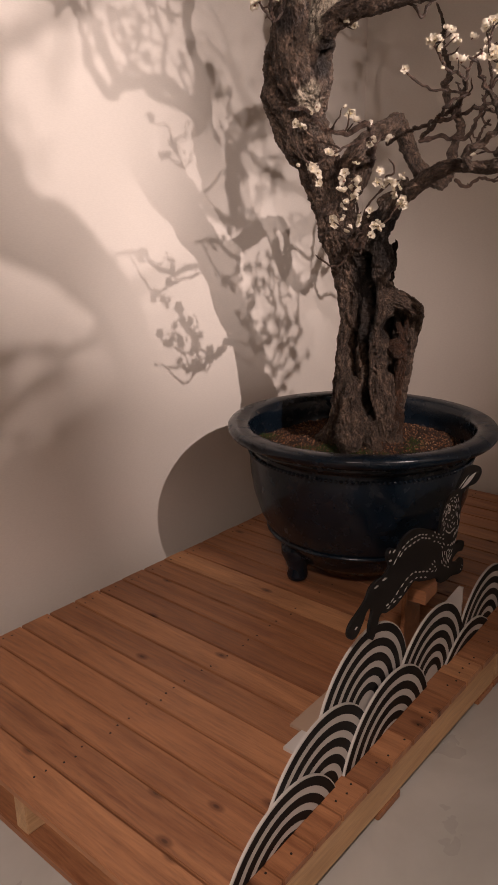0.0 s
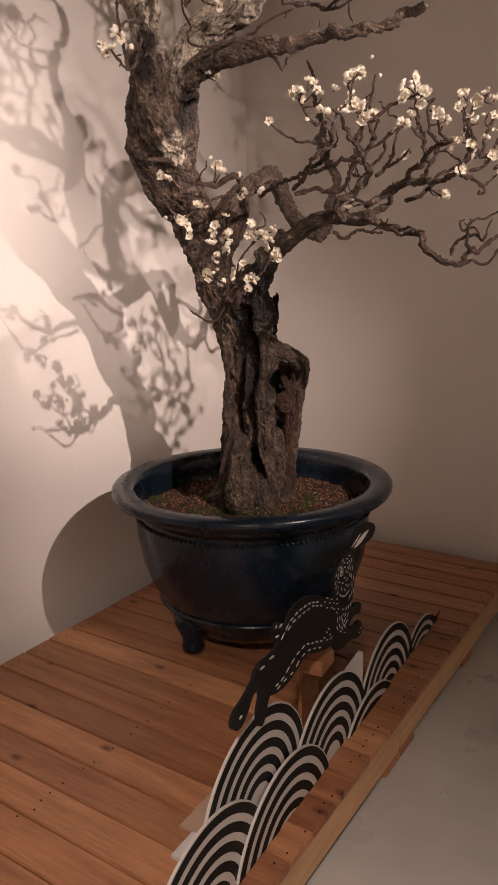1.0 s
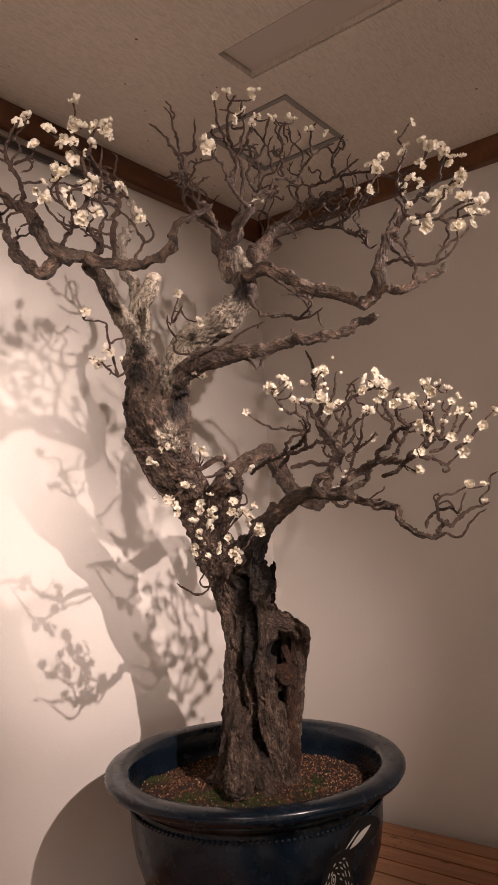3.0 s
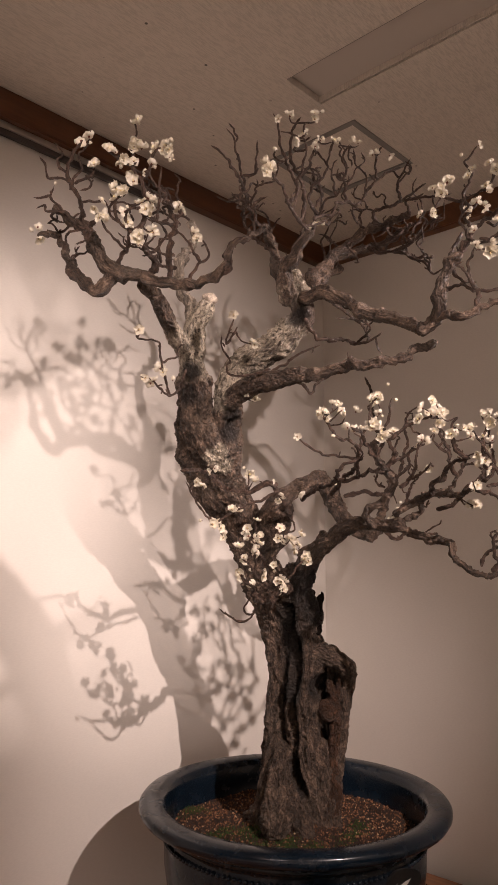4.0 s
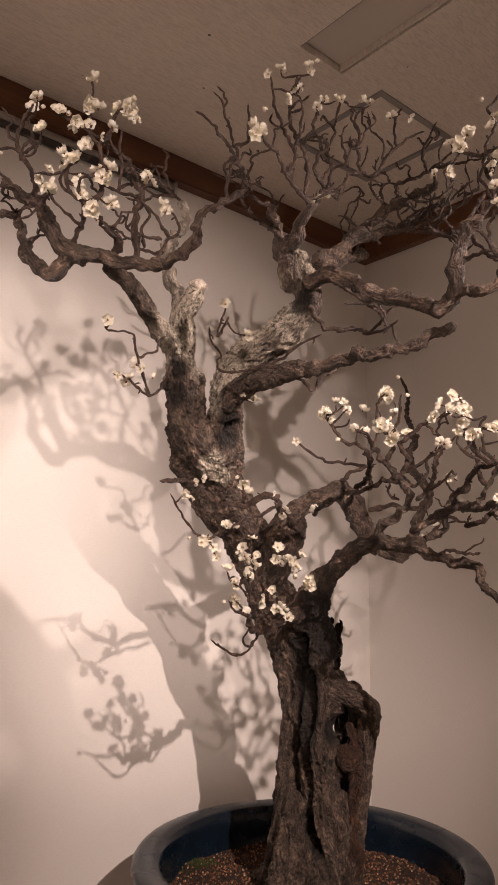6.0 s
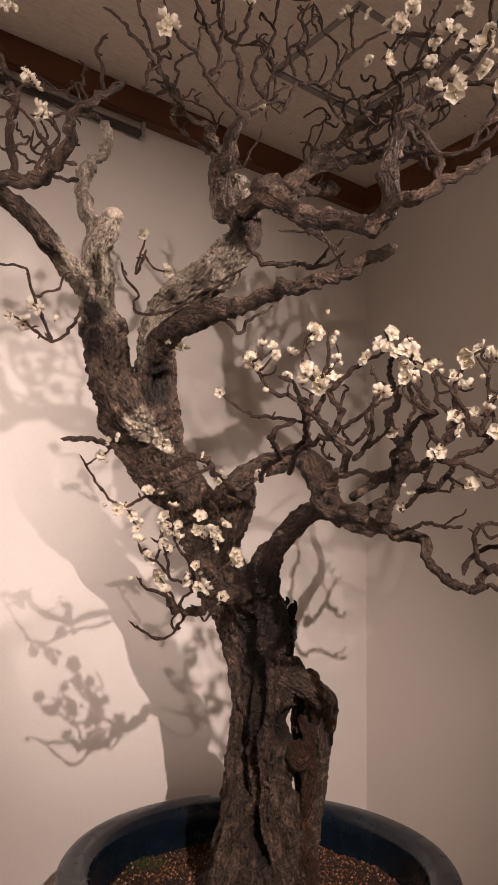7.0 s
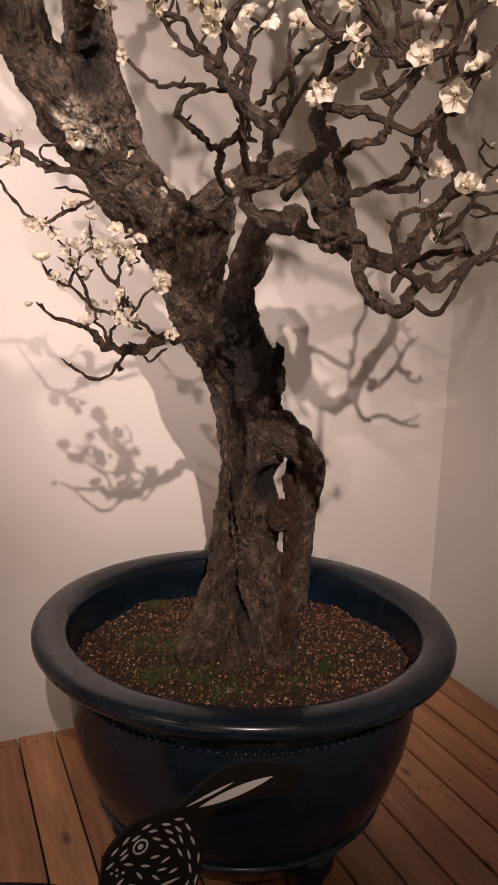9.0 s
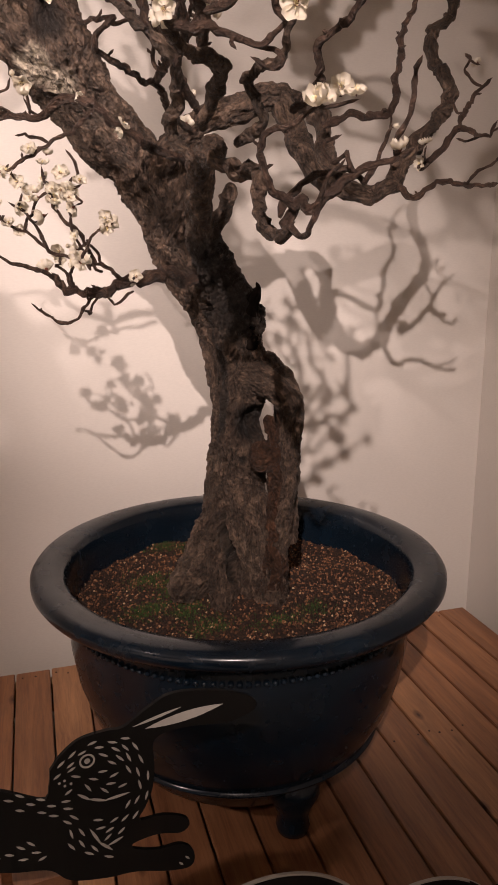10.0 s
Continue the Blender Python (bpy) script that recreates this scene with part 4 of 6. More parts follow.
limb("mid_limb", 0.021, 0.009, (1.124, 0.053, 1.3), (1.139, 0.003, 1.282), (1.156, -0.035, 1.273), (1.16, -0.055, 1.269), (1.151, -0.07, 1.233), (1.151, -0.1, 1.213), (1.152, -0.132, 1.199), (1.153, -0.167, 1.204))
limb("twig", 0.01, 0.004, (1.154, -0.152, 1.205), (1.162, -0.166, 1.229), (1.172, -0.178, 1.222), (1.199, -0.202, 1.251), (1.228, -0.224, 1.262), (1.239, -0.24, 1.269))
limb("twig", 0.007, 0.003, (1.162, -0.166, 1.222), (1.133, -0.165, 1.248), (1.123, -0.175, 1.284), (1.144, -0.203, 1.292), (1.159, -0.225, 1.305))
limb("twig", 0.007, 0.003, (1.157, -0.125, 1.218), (1.169, -0.128, 1.242), (1.193, -0.146, 1.26), (1.218, -0.162, 1.259), (1.227, -0.171, 1.246), (1.242, -0.181, 1.283), (1.245, -0.187, 1.296))
limb("twig", 0.006, 0.003, (1.152, -0.145, 1.202), (1.154, -0.171, 1.206), (1.156, -0.203, 1.199), (1.159, -0.229, 1.232), (1.167, -0.259, 1.255))
limb("mid_limb", 0.018, 0.01, (1.126, 0.116, 1.302), (1.103, 0.124, 1.329), (1.093, 0.1, 1.354), (1.096, 0.061, 1.371), (1.085, 0.037, 1.401), (1.055, 0.039, 1.426), (1.025, 0.041, 1.45))
limb("twig", 0.009, 0.004, (1.037, 0.042, 1.444), (1.012, 0.054, 1.47), (0.991, 0.061, 1.501), (0.97, 0.069, 1.512))
limb("twig", 0.009, 0.004, (1.055, 0.039, 1.426), (1.048, 0.011, 1.454), (1.021, 0.007, 1.483), (1.023, -0.015, 1.5), (1.029, -0.041, 1.515), (1.03, -0.077, 1.523), (1.032, -0.097, 1.53))
limb("twig", 0.007, 0.003, (1.024, 0.041, 1.456), (1.022, 0.022, 1.486), (1.007, 0.023, 1.503), (0.993, 0.038, 1.523), (0.993, 0.031, 1.56), (0.998, 0.022, 1.575))
limb("twig", 0.006, 0.003, (1.009, 0.02, 1.503), (1.01, -0.003, 1.531), (0.999, -0.009, 1.554), (1.001, -0.014, 1.569))
limb("twig", 0.006, 0.003, (1.082, 0.059, 1.39), (1.07, 0.074, 1.397), (1.068, 0.071, 1.423))
limb("twig", 0.008, 0.003, (1.085, 0.023, 1.387), (1.087, 0.001, 1.404), (1.085, -0.018, 1.434), (1.077, -0.029, 1.464), (1.081, -0.038, 1.483))
limb("twig", 0.006, 0.003, (1.087, 0.001, 1.404), (1.088, -0.036, 1.419), (1.095, -0.048, 1.438))
limb("mid_limb", 0.017, 0.009, (1.123, 0.065, 1.332), (1.121, 0.033, 1.343), (1.126, -0.011, 1.369), (1.114, -0.061, 1.37), (1.064, -0.128, 1.365), (1.034, -0.172, 1.372))
limb("twig", 0.011, 0.005, (1.12, -0.037, 1.369), (1.101, -0.049, 1.393), (1.096, -0.076, 1.403), (1.083, -0.096, 1.425), (1.079, -0.126, 1.436), (1.081, -0.145, 1.438))
limb("twig", 0.009, 0.004, (1.034, -0.172, 1.372), (1.054, -0.187, 1.401), (1.075, -0.186, 1.432), (1.1, -0.199, 1.408), (1.128, -0.219, 1.414), (1.147, -0.233, 1.444), (1.167, -0.246, 1.469))
limb("twig", 0.008, 0.003, (1.034, -0.172, 1.372), (1.073, -0.189, 1.366), (1.111, -0.202, 1.352), (1.13, -0.214, 1.366), (1.137, -0.225, 1.377))
limb("twig", 0.007, 0.003, (1.13, -0.216, 1.384), (1.16, -0.243, 1.407), (1.183, -0.263, 1.443), (1.193, -0.279, 1.461))
limb("twig", 0.007, 0.003, (1.075, -0.186, 1.432), (1.076, -0.176, 1.464), (1.087, -0.179, 1.495), (1.095, -0.193, 1.512), (1.104, -0.206, 1.523))
limb("twig", 0.007, 0.003, (1.081, -0.145, 1.438), (1.056, -0.132, 1.45), (1.039, -0.129, 1.473), (1.041, -0.136, 1.49))
limb("twig", 0.007, 0.003, (1.1, -0.199, 1.408), (1.121, -0.199, 1.446), (1.156, -0.2, 1.48), (1.191, -0.2, 1.503))
limb("twig", 0.006, 0.003, (1.069, -0.185, 1.378), (1.096, -0.206, 1.389), (1.115, -0.219, 1.419), (1.129, -0.229, 1.462))
limb("twig", 0.006, 0.003, (1.093, -0.189, 1.403), (1.075, -0.188, 1.444), (1.045, -0.173, 1.486), (1.038, -0.164, 1.492))
limb("twig", 0.009, 0.004, (1.183, 0.381, 1.381), (1.136, 0.316, 1.393), (1.099, 0.224, 1.408), (1.051, 0.17, 1.415), (1.01, 0.135, 1.427), (1.012, 0.113, 1.442), (1.026, 0.097, 1.452), (1.01, 0.138, 1.462), (0.992, 0.169, 1.466), (0.981, 0.199, 1.486), (0.966, 0.219, 1.508))
limb("twig", 0.01, 0.005, (1.17, 0.277, 1.387), (1.13, 0.211, 1.418), (1.107, 0.157, 1.44), (1.078, 0.128, 1.458), (1.062, 0.115, 1.48), (1.041, 0.127, 1.498), (1.02, 0.137, 1.501), (0.999, 0.15, 1.531), (0.985, 0.159, 1.553))
limb("twig", 0.009, 0.004, (1.094, 0.205, 1.413), (1.095, 0.149, 1.417), (1.094, 0.096, 1.431), (1.101, 0.036, 1.417), (1.107, 0.013, 1.439), (1.099, 0.008, 1.461), (1.112, 0.003, 1.479))
limb("twig", 0.007, 0.003, (1.094, 0.095, 1.427), (1.09, 0.065, 1.439), (1.097, 0.019, 1.456), (1.105, 0.005, 1.468), (1.123, -0.023, 1.488), (1.13, -0.036, 1.506))
limb("twig", 0.008, 0.004, (1.114, 0.152, 1.424), (1.094, 0.142, 1.451), (1.082, 0.128, 1.478), (1.089, 0.127, 1.501), (1.103, 0.123, 1.53), (1.119, 0.097, 1.563))
limb("mid_limb", 0.014, 0.007, (1.167, 0.072, 1.316), (1.192, 0.04, 1.339), (1.169, 0.02, 1.368), (1.165, -0.009, 1.382), (1.186, -0.041, 1.387), (1.189, -0.062, 1.415), (1.202, -0.066, 1.433))
limb("twig", 0.009, 0.004, (1.189, -0.062, 1.415), (1.177, -0.053, 1.438), (1.177, -0.051, 1.466), (1.167, -0.043, 1.493), (1.158, -0.036, 1.524), (1.161, -0.034, 1.562))
limb("twig", 0.007, 0.003, (1.18, -0.052, 1.466), (1.152, -0.037, 1.482), (1.142, -0.031, 1.499), (1.145, -0.031, 1.51))
limb("twig", 0.008, 0.004, (1.202, -0.066, 1.433), (1.211, -0.068, 1.461), (1.196, -0.058, 1.477), (1.19, -0.053, 1.505), (1.193, -0.052, 1.529))
limb("twig", 0.009, 0.004, (1.215, 0.008, 1.345), (1.23, -0.031, 1.357), (1.224, -0.059, 1.381), (1.218, -0.077, 1.399), (1.235, -0.106, 1.409), (1.24, -0.128, 1.438), (1.234, -0.119, 1.491), (1.237, -0.117, 1.524))
limb("front_twig", 0.011, 0.006, (1.217, 0.449, 1.33), (1.157, 0.401, 1.347), (1.102, 0.374, 1.363), (1.056, 0.353, 1.385), (1.014, 0.331, 1.407), (0.981, 0.324, 1.408), (0.953, 0.336, 1.392), (0.916, 0.352, 1.387), (0.883, 0.369, 1.396), (0.849, 0.376, 1.42), (0.806, 0.375, 1.427), (0.756, 0.376, 1.423))
limb("twig", 0.006, 0.003, (1.021, 0.315, 1.395), (0.99, 0.349, 1.369), (0.947, 0.378, 1.35), (0.9, 0.397, 1.32), (0.884, 0.405, 1.315), (0.857, 0.408, 1.335), (0.826, 0.416, 1.379), (0.808, 0.416, 1.403))
limb("twig", 0.005, 0.003, (0.904, 0.359, 1.393), (0.877, 0.339, 1.4), (0.879, 0.328, 1.411))
limb("front_twig", 0.018, 0.008, (1.215, 0.453, 1.144), (1.153, 0.406, 1.16), (1.094, 0.367, 1.153), (1.052, 0.363, 1.14), (1.007, 0.35, 1.134), (0.967, 0.347, 1.14), (0.949, 0.336, 1.161))
limb("twig", 0.006, 0.003, (1.064, 0.369, 1.143), (1.031, 0.365, 1.171), (0.984, 0.344, 1.185), (0.947, 0.329, 1.193), (0.921, 0.322, 1.219), (0.888, 0.316, 1.231), (0.874, 0.314, 1.252))
limb("twig", 0.006, 0.003, (1.016, 0.35, 1.176), (0.993, 0.344, 1.222), (0.966, 0.336, 1.244), (0.948, 0.327, 1.283), (0.942, 0.322, 1.313))
limb("twig", 0.005, 0.003, (1.007, 0.354, 1.167), (0.987, 0.323, 1.208), (0.976, 0.287, 1.244), (0.974, 0.247, 1.272))
limb("twig", 0.006, 0.003, (0.963, 0.35, 1.142), (0.936, 0.321, 1.166), (0.896, 0.307, 1.175), (0.872, 0.297, 1.19), (0.862, 0.292, 1.198))
limb("twig", 0.005, 0.003, (1.034, 0.371, 1.133), (1.009, 0.37, 1.123), (0.987, 0.378, 1.093), (0.965, 0.387, 1.083), (0.935, 0.402, 1.096), (0.916, 0.412, 1.113))
limb("twig", 0.005, 0.003, (1.076, 0.373, 1.133), (1.059, 0.369, 1.123), (1.044, 0.364, 1.111), (1.032, 0.359, 1.124))
limb("twig", 0.005, 0.003, (0.979, 0.353, 1.138), (0.975, 0.313, 1.167), (0.991, 0.263, 1.187), (1.004, 0.249, 1.214), (1.027, 0.239, 1.228))
limb("twig", 0.005, 0.003, (0.947, 0.329, 1.191), (0.933, 0.316, 1.22), (0.916, 0.304, 1.245), (0.894, 0.305, 1.261))
limb("stub_limb", 0.018, 0.014, (1.218, 0.417, 1.232), (1.224, 0.383, 1.253), (1.228, 0.361, 1.278), (1.238, 0.347, 1.298))
limb("twig", 0.006, 0.003, (0.939, 0.212, 1.636), (0.961, 0.2, 1.625), (0.982, 0.188, 1.607), (1, 0.182, 1.631), (1.032, 0.17, 1.656), (1.054, 0.163, 1.685), (1.09, 0.148, 1.71))
limb("twig", 0.005, 0.003, (0.919, 0.257, 1.664), (0.901, 0.298, 1.655), (0.871, 0.334, 1.653), (0.86, 0.342, 1.674), (0.867, 0.34, 1.691), (0.837, 0.334, 1.714), (0.822, 0.321, 1.733))
limb("twig", 0.006, 0.003, (0.796, 0.41, 1.665), (0.762, 0.399, 1.611), (0.738, 0.4, 1.594), (0.711, 0.397, 1.602), (0.681, 0.395, 1.62), (0.653, 0.395, 1.62))
limb("twig", 0.005, 0.003, (0.738, 0.4, 1.594), (0.691, 0.376, 1.659), (0.67, 0.361, 1.696), (0.622, 0.368, 1.693), (0.617, 0.369, 1.711))
limb("twig", 0.005, 0.003, (0.867, 0.314, 1.764), (0.867, 0.351, 1.73), (0.873, 0.33, 1.796))



def fine_twigs(n, lo, hi, reach, seed):
    """Crooked thin twigs that rise from the wood inside a box of space."""
    rnd = random.Random(seed)
    feet = [q for q in wood_line if all(a <= v <= b for a, v, b in zip(lo, q[0], hi))]
    for k in range(n):
        p, r = rnd.choice(feet)
        way = Vector((rnd.gauss(0, 0.8), rnd.gauss(0, 0.8), rnd.gauss(0.8, 0.5))).normalized()
        path = [p]
        size = rnd.uniform(*reach)
        while size > 0 and path[-1].z < hi[2] + 0.06:
            way = (way + 0.55 * Vector((rnd.gauss(0, 1), rnd.gauss(0, 1), rnd.gauss(0.35, 0.8)))).normalized()
            step = rnd.uniform(0.012, 0.026)
            path.append(path[-1] + way * step)
            size -= step
        if len(path) > 2:
            v, f, g = tube(path, (0.0030, 0.0023, 0.0016), 6, 0.005, 0.32, 1.4, 0, seed + k * 1.7)
            for sv, sf, sg in shoots(path, 0.003, 0.002, seed + k):
                b = len(v)
                v += sv
                g += sg
                f += [tuple(i + b for i in q) for q in sf]
            part("twig", (v, f, g), TWIG, tree, smooth=True)


fine_twigs(24, (0.90, -0.05, 1.95), (1.50, 0.50, 2.20), (0.09, 0.23), 11)
fine_twigs(14, (0.35, 0.05, 1.80), (0.80, 0.50, 2.10), (0.05, 0.13), 23)


def grow_trunk(lines, burnt_and_shade, sunken, lichen_and_lit, cell=0.0028):
    """All the thick wood melted into one body, then furrowed along the grain."""
    verts, faces, axis = [], [], []
    for n, row in enumerate(lines):
        v, f, g = tube([p[:3] for p in row], [p[3] for p in row], 24, 0.006, 0.16, 0.25, 0, n * 5.3)
        b = len(verts)
        verts += v
        faces += [tuple(i + b for i in q) for q in f]
        line, length = spline([p[:3] for p in row], 0.006)
        ref = Vector((0.3, 0.2, 0.9)).normalized()
        for i, (c, s) in enumerate(line):
            ahead = (line[min(i + 1, len(line) - 1)][0] - line[max(i - 1, 0)][0]).normalized()
            ref = (ref - ahead * ref.dot(ahead)).normalized()
            k = s * (len(row) - 1)
            j = min(int(k), len(row) - 2)
            r = row[j][3] + (row[j + 1][3] - row[j][3]) * (k - j)
            axis.append((c - Vector(tree.location), r, ref.copy(), ahead.cross(ref), s * length + n * 3.1, ahead))
    me = bpy.data.meshes.new("rough_trunk")
    me.from_pydata(verts, [], faces)
    ob = bpy.data.objects.new("rough_trunk", me)
    scene.collection.objects.link(ob)
    m = ob.modifiers.new("melt", "REMESH")
    m.mode, m.voxel_size, m.adaptivity = "VOXEL", cell, 0.0
    m = ob.modifiers.new("soften", "SMOOTH")
    m.factor, m.iterations = 0.5, 4
    done = bpy.data.meshes.new_from_object(ob.evaluated_get(bpy.context.evaluated_depsgraph_get()))
    bpy.data.objects.remove(ob)
    bpy.data.meshes.remove(me)
    tree_of = kdtree.KDTree(len(axis))
    for i, a in enumerate(axis):
        tree_of.insert(a[0], i)
    tree_of.balance()
    base = Vector(tree.location)
    out, grain, black, pale = [], [], [], []
    for v in done.vertices:
        p, nrm = v.co, v.normal
        best = min(tree_of.find_n(p, 8), key=lambda h: h[2] - axis[h[1]][1])
        c, r, u, w, s, ahead = axis[best[1]]
        off = p - c
        g = Vector((off.dot(u), off.dot(w), s + off.dot(ahead)))
        k = min(1.0, r / 0.036)
        h = 0.0060 * noise.noise((g.x * 24, g.y * 24, g.z * 14))
        h += 0.0028 - 0.0120 * abs(noise.noise((g.x * 58 + 9, g.y * 58, g.z * 22)))
        h += 0.0022 - 0.0100 * abs(noise.noise((g.x * 140, g.y * 140 + 4, g.z * 62)))
        h += 0.0034 * noise.noise((g.x * 250, g.y * 250, g.z * 90 + 7))
        q = p + base
        for x, y, z, rad, depth in sunken:
            d = ((q.x - x) ** 2 + (q.y - y) ** 2 + (q.z - z) ** 2) / rad ** 2
            if d < 1:
                h -= depth * (1 - d) ** 2
        out.append(p + nrm * h * k)
        grain.append(g)
        for shade, spots in ((black, burnt_and_shade), (pale, lichen_and_lit)):
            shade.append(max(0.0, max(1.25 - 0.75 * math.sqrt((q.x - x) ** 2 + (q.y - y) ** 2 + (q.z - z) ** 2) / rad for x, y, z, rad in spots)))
    me = bpy.data.meshes.new("trunk")
    quads = [tuple(f.vertices) for f in done.polygons]
    me.from_pydata(out, [], quads)
    me.attributes.new("grain", "FLOAT_VECTOR", "POINT").data.foreach_set("vector", [x for g in grain for x in g])
    for name, values in (("burnt_and_shade", black), ("lichen_and_lit", pale)):
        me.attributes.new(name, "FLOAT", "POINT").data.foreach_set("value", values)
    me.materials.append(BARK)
    me.polygons.foreach_set("use_smooth", [True] * len(quads))
    bpy.data.meshes.remove(done)
    ob = new("trunk", me)
    ob.parent = tree
    return tagged(ob, "dark furrowed trunk of twisted strands with a burnt torn head")


heart = [[settle(*p) for p in row] for row in heart]
# black spots: the burnt torn head, and shade painted into hollows and cleft
BURNT_AND_SHADE = [settle(*p[:3]) + p[3:] for p in ((1.200, 0.410, 1.160, 0.026), (1.238, 0.395, 1.130, 0.046), (1.225, 0.410, 1.185, 0.034), (1.262, 0.385, 1.090, 0.040),
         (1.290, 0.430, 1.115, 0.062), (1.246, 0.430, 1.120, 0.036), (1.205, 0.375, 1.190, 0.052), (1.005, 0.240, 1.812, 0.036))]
BURNT_AND_SHADE += [(1.256, 0.400, 1.095, 0.052), (1.240, 0.415, 1.135, 0.050), (0.811, 0.414, 1.665, 0.026), (0.829, 0.440, 1.615, 0.026), (0.960, 0.415, 1.575, 0.026), (0.968, 0.433, 1.540, 0.028), (1.228, 0.375, 1.185, 0.032), (1.198, 0.373, 1.176, 0.030),
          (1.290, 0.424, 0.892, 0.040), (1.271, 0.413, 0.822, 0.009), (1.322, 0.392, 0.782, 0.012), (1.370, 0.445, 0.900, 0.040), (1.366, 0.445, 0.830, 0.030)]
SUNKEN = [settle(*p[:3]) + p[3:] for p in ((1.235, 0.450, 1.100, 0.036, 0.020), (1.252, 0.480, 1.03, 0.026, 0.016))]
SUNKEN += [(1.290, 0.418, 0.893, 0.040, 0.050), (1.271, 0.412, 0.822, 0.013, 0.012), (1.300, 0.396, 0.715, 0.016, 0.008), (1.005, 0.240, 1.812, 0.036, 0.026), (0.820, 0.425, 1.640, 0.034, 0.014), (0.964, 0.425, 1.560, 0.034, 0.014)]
# the cleft that winds down between the two strands, its shade painted black
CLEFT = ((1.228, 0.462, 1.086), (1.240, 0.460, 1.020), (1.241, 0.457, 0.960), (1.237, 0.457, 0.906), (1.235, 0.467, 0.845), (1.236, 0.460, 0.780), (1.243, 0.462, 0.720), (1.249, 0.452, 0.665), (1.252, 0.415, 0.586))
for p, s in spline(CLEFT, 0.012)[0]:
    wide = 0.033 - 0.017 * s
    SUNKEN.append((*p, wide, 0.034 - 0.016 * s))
    BURNT_AND_SHADE.append((*p, wide * 0.66))
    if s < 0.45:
        BURNT_AND_SHADE += [(p.x - 0.008, p.y - 0.018, p.z, 0.020), (p.x + 0.014, p.y + 0.018, p.z, 0.030)]
# pale spots: lamplight painted on the stub, lichen crust on the other limbs
LICHEN_AND_LIT = ((0.823, 0.362, 1.829, 0.065), (0.813, 0.406, 1.779, 0.080), (0.836, 0.435, 1.715, 0.062),
            (0.952, 0.440, 1.635, 0.042), (0.962, 0.425, 1.672, 0.046), (0.973, 0.392, 1.703, 0.048), (0.990, 0.353, 1.732, 0.048), (1.010, 0.312, 1.762, 0.046), (1.025, 0.286, 1.785, 0.040),
            (1.040, 0.300, 1.880, 0.050), (1.045, 0.305, 1.953, 0.055), (1.045, 0.310, 2.030, 0.050), (0.950, 0.464, 1.487, 0.028), (0.985, 0.470, 1.462, 0.024), (0.936, 0.467, 1.485, 0.022))
grow_trunk(heart, BURNT_AND_SHADE, SUNKEN, LICHEN_AND_LIT)
trunk_part("sawn_end", ((0.8235, 0.366, 1.822), (0.822, 0.357, 1.836), (0.8215, 0.354, 1.842)), (0.020, 0.021, 0.019), 8.1, SAWN, 24, 0.001, "pale sawn end of a stub")

# ---- blossom ----
def blossom_mesh(name, openness, seed):
    """Five cupped petals, a tuft of stamens and a reddish calyx."""
    rnd = random.Random(seed)
    verts, faces, mats = [], [], []

    def grid(rows):
        b, w = len(verts), len(rows[0])
        for r in rows:
            verts.extend(r)
        for i in range(len(rows) - 1):
            for j in range(w - 1):
                faces.append((b + i * w + j, b + i * w + j + 1, b + (i + 1) * w + j + 1, b + (i + 1) * w + j))
                mats.append(0)

    for k in range(5):
        a = 2 * math.pi * k / 5 + rnd.uniform(-0.16, 0.16)
        lift = (1 - openness) * 1.25 + rnd.uniform(-0.22, 0.28)
        out, side = Vector((math.cos(a), math.sin(a), 0)), Vector((-math.sin(a), math.cos(a), 0))
        rows = []
        for i in range(6):
            t = i / 5
            half = 0.0070 * (0.22, 0.60, 0.94, 1.08, 1.02, 0.74)[i]
            reach = 0.0020 + 0.0142 * t
            curl = lift * t
            p = out * reach * math.cos(curl) + Vector((0, 0, 1)) * (reach * math.sin(curl) + 0.0016 * t * t - 0.0016 * math.sin(3.1 * t))
            row = []
            for j in (-1, -0.6, -0.2, 0.2, 0.6, 1):
                row.append(p + side * half * j + Vector((0, 0, 1)) * 0.0042 * j * j * (0.35 + t) + out * (-0.0040 * j * j * t) + Vector((0, 0, rnd.uniform(-0.0011, 0.0011) * (0.3 + t))))
            rows.append(row)
        grid(rows)
    for k in range(13):
        a, r = rnd.uniform(0, 6.283), rnd.uniform(0.0, 0.0045) * max(0.4, openness)
        tip = Vector((r * 1.5 * math.cos(a), r * 1.5 * math.sin(a), rnd.uniform(0.005, 0.0085)))
        foot = tip * 0.15
        b = len(verts)
        d = Vector((0.00025, 0, 0))
        verts.extend((foot - d, foot + d, tip + 2 * d, tip - 2 * d, tip + Vector((0, 0.0009, 0.0006))))
        faces.extend(((b, b + 1, b + 2, b + 3), (b + 3, b + 2, b + 4)))
        mats.extend((1, 1))
    b = len(verts)
    for k in range(6):
        a = math.pi * k / 3
        verts.append(Vector((0.0038 * math.cos(a), 0.0038 * math.sin(a), 0.0012)))
    verts.append(Vector((0, 0, -0.0052)))
    for k in range(6):
        faces.append((b + k, b + (k + 1) % 6, b + 6))
        mats.append(2)
    me = bpy.data.meshes.new(name)
    me.from_pydata(verts, [], faces)
    for m in (PETAL, STAMEN, CALYX):
        me.materials.append(m)
    me.polygons.foreach_set("material_index", mats)
    me.polygons.foreach_set("use_smooth", [True] * len(me.polygons))
    return me


FLOWERS = [blossom_mesh("blossom", o, s) for o, s in ((1.0, 1), (0.92, 2), (0.8, 3), (0.68, 4), (0.96, 5))]
BUDS = [blossom_mesh("bud", o, s) for o, s in ((0.10, 6), (0.02, 7))]
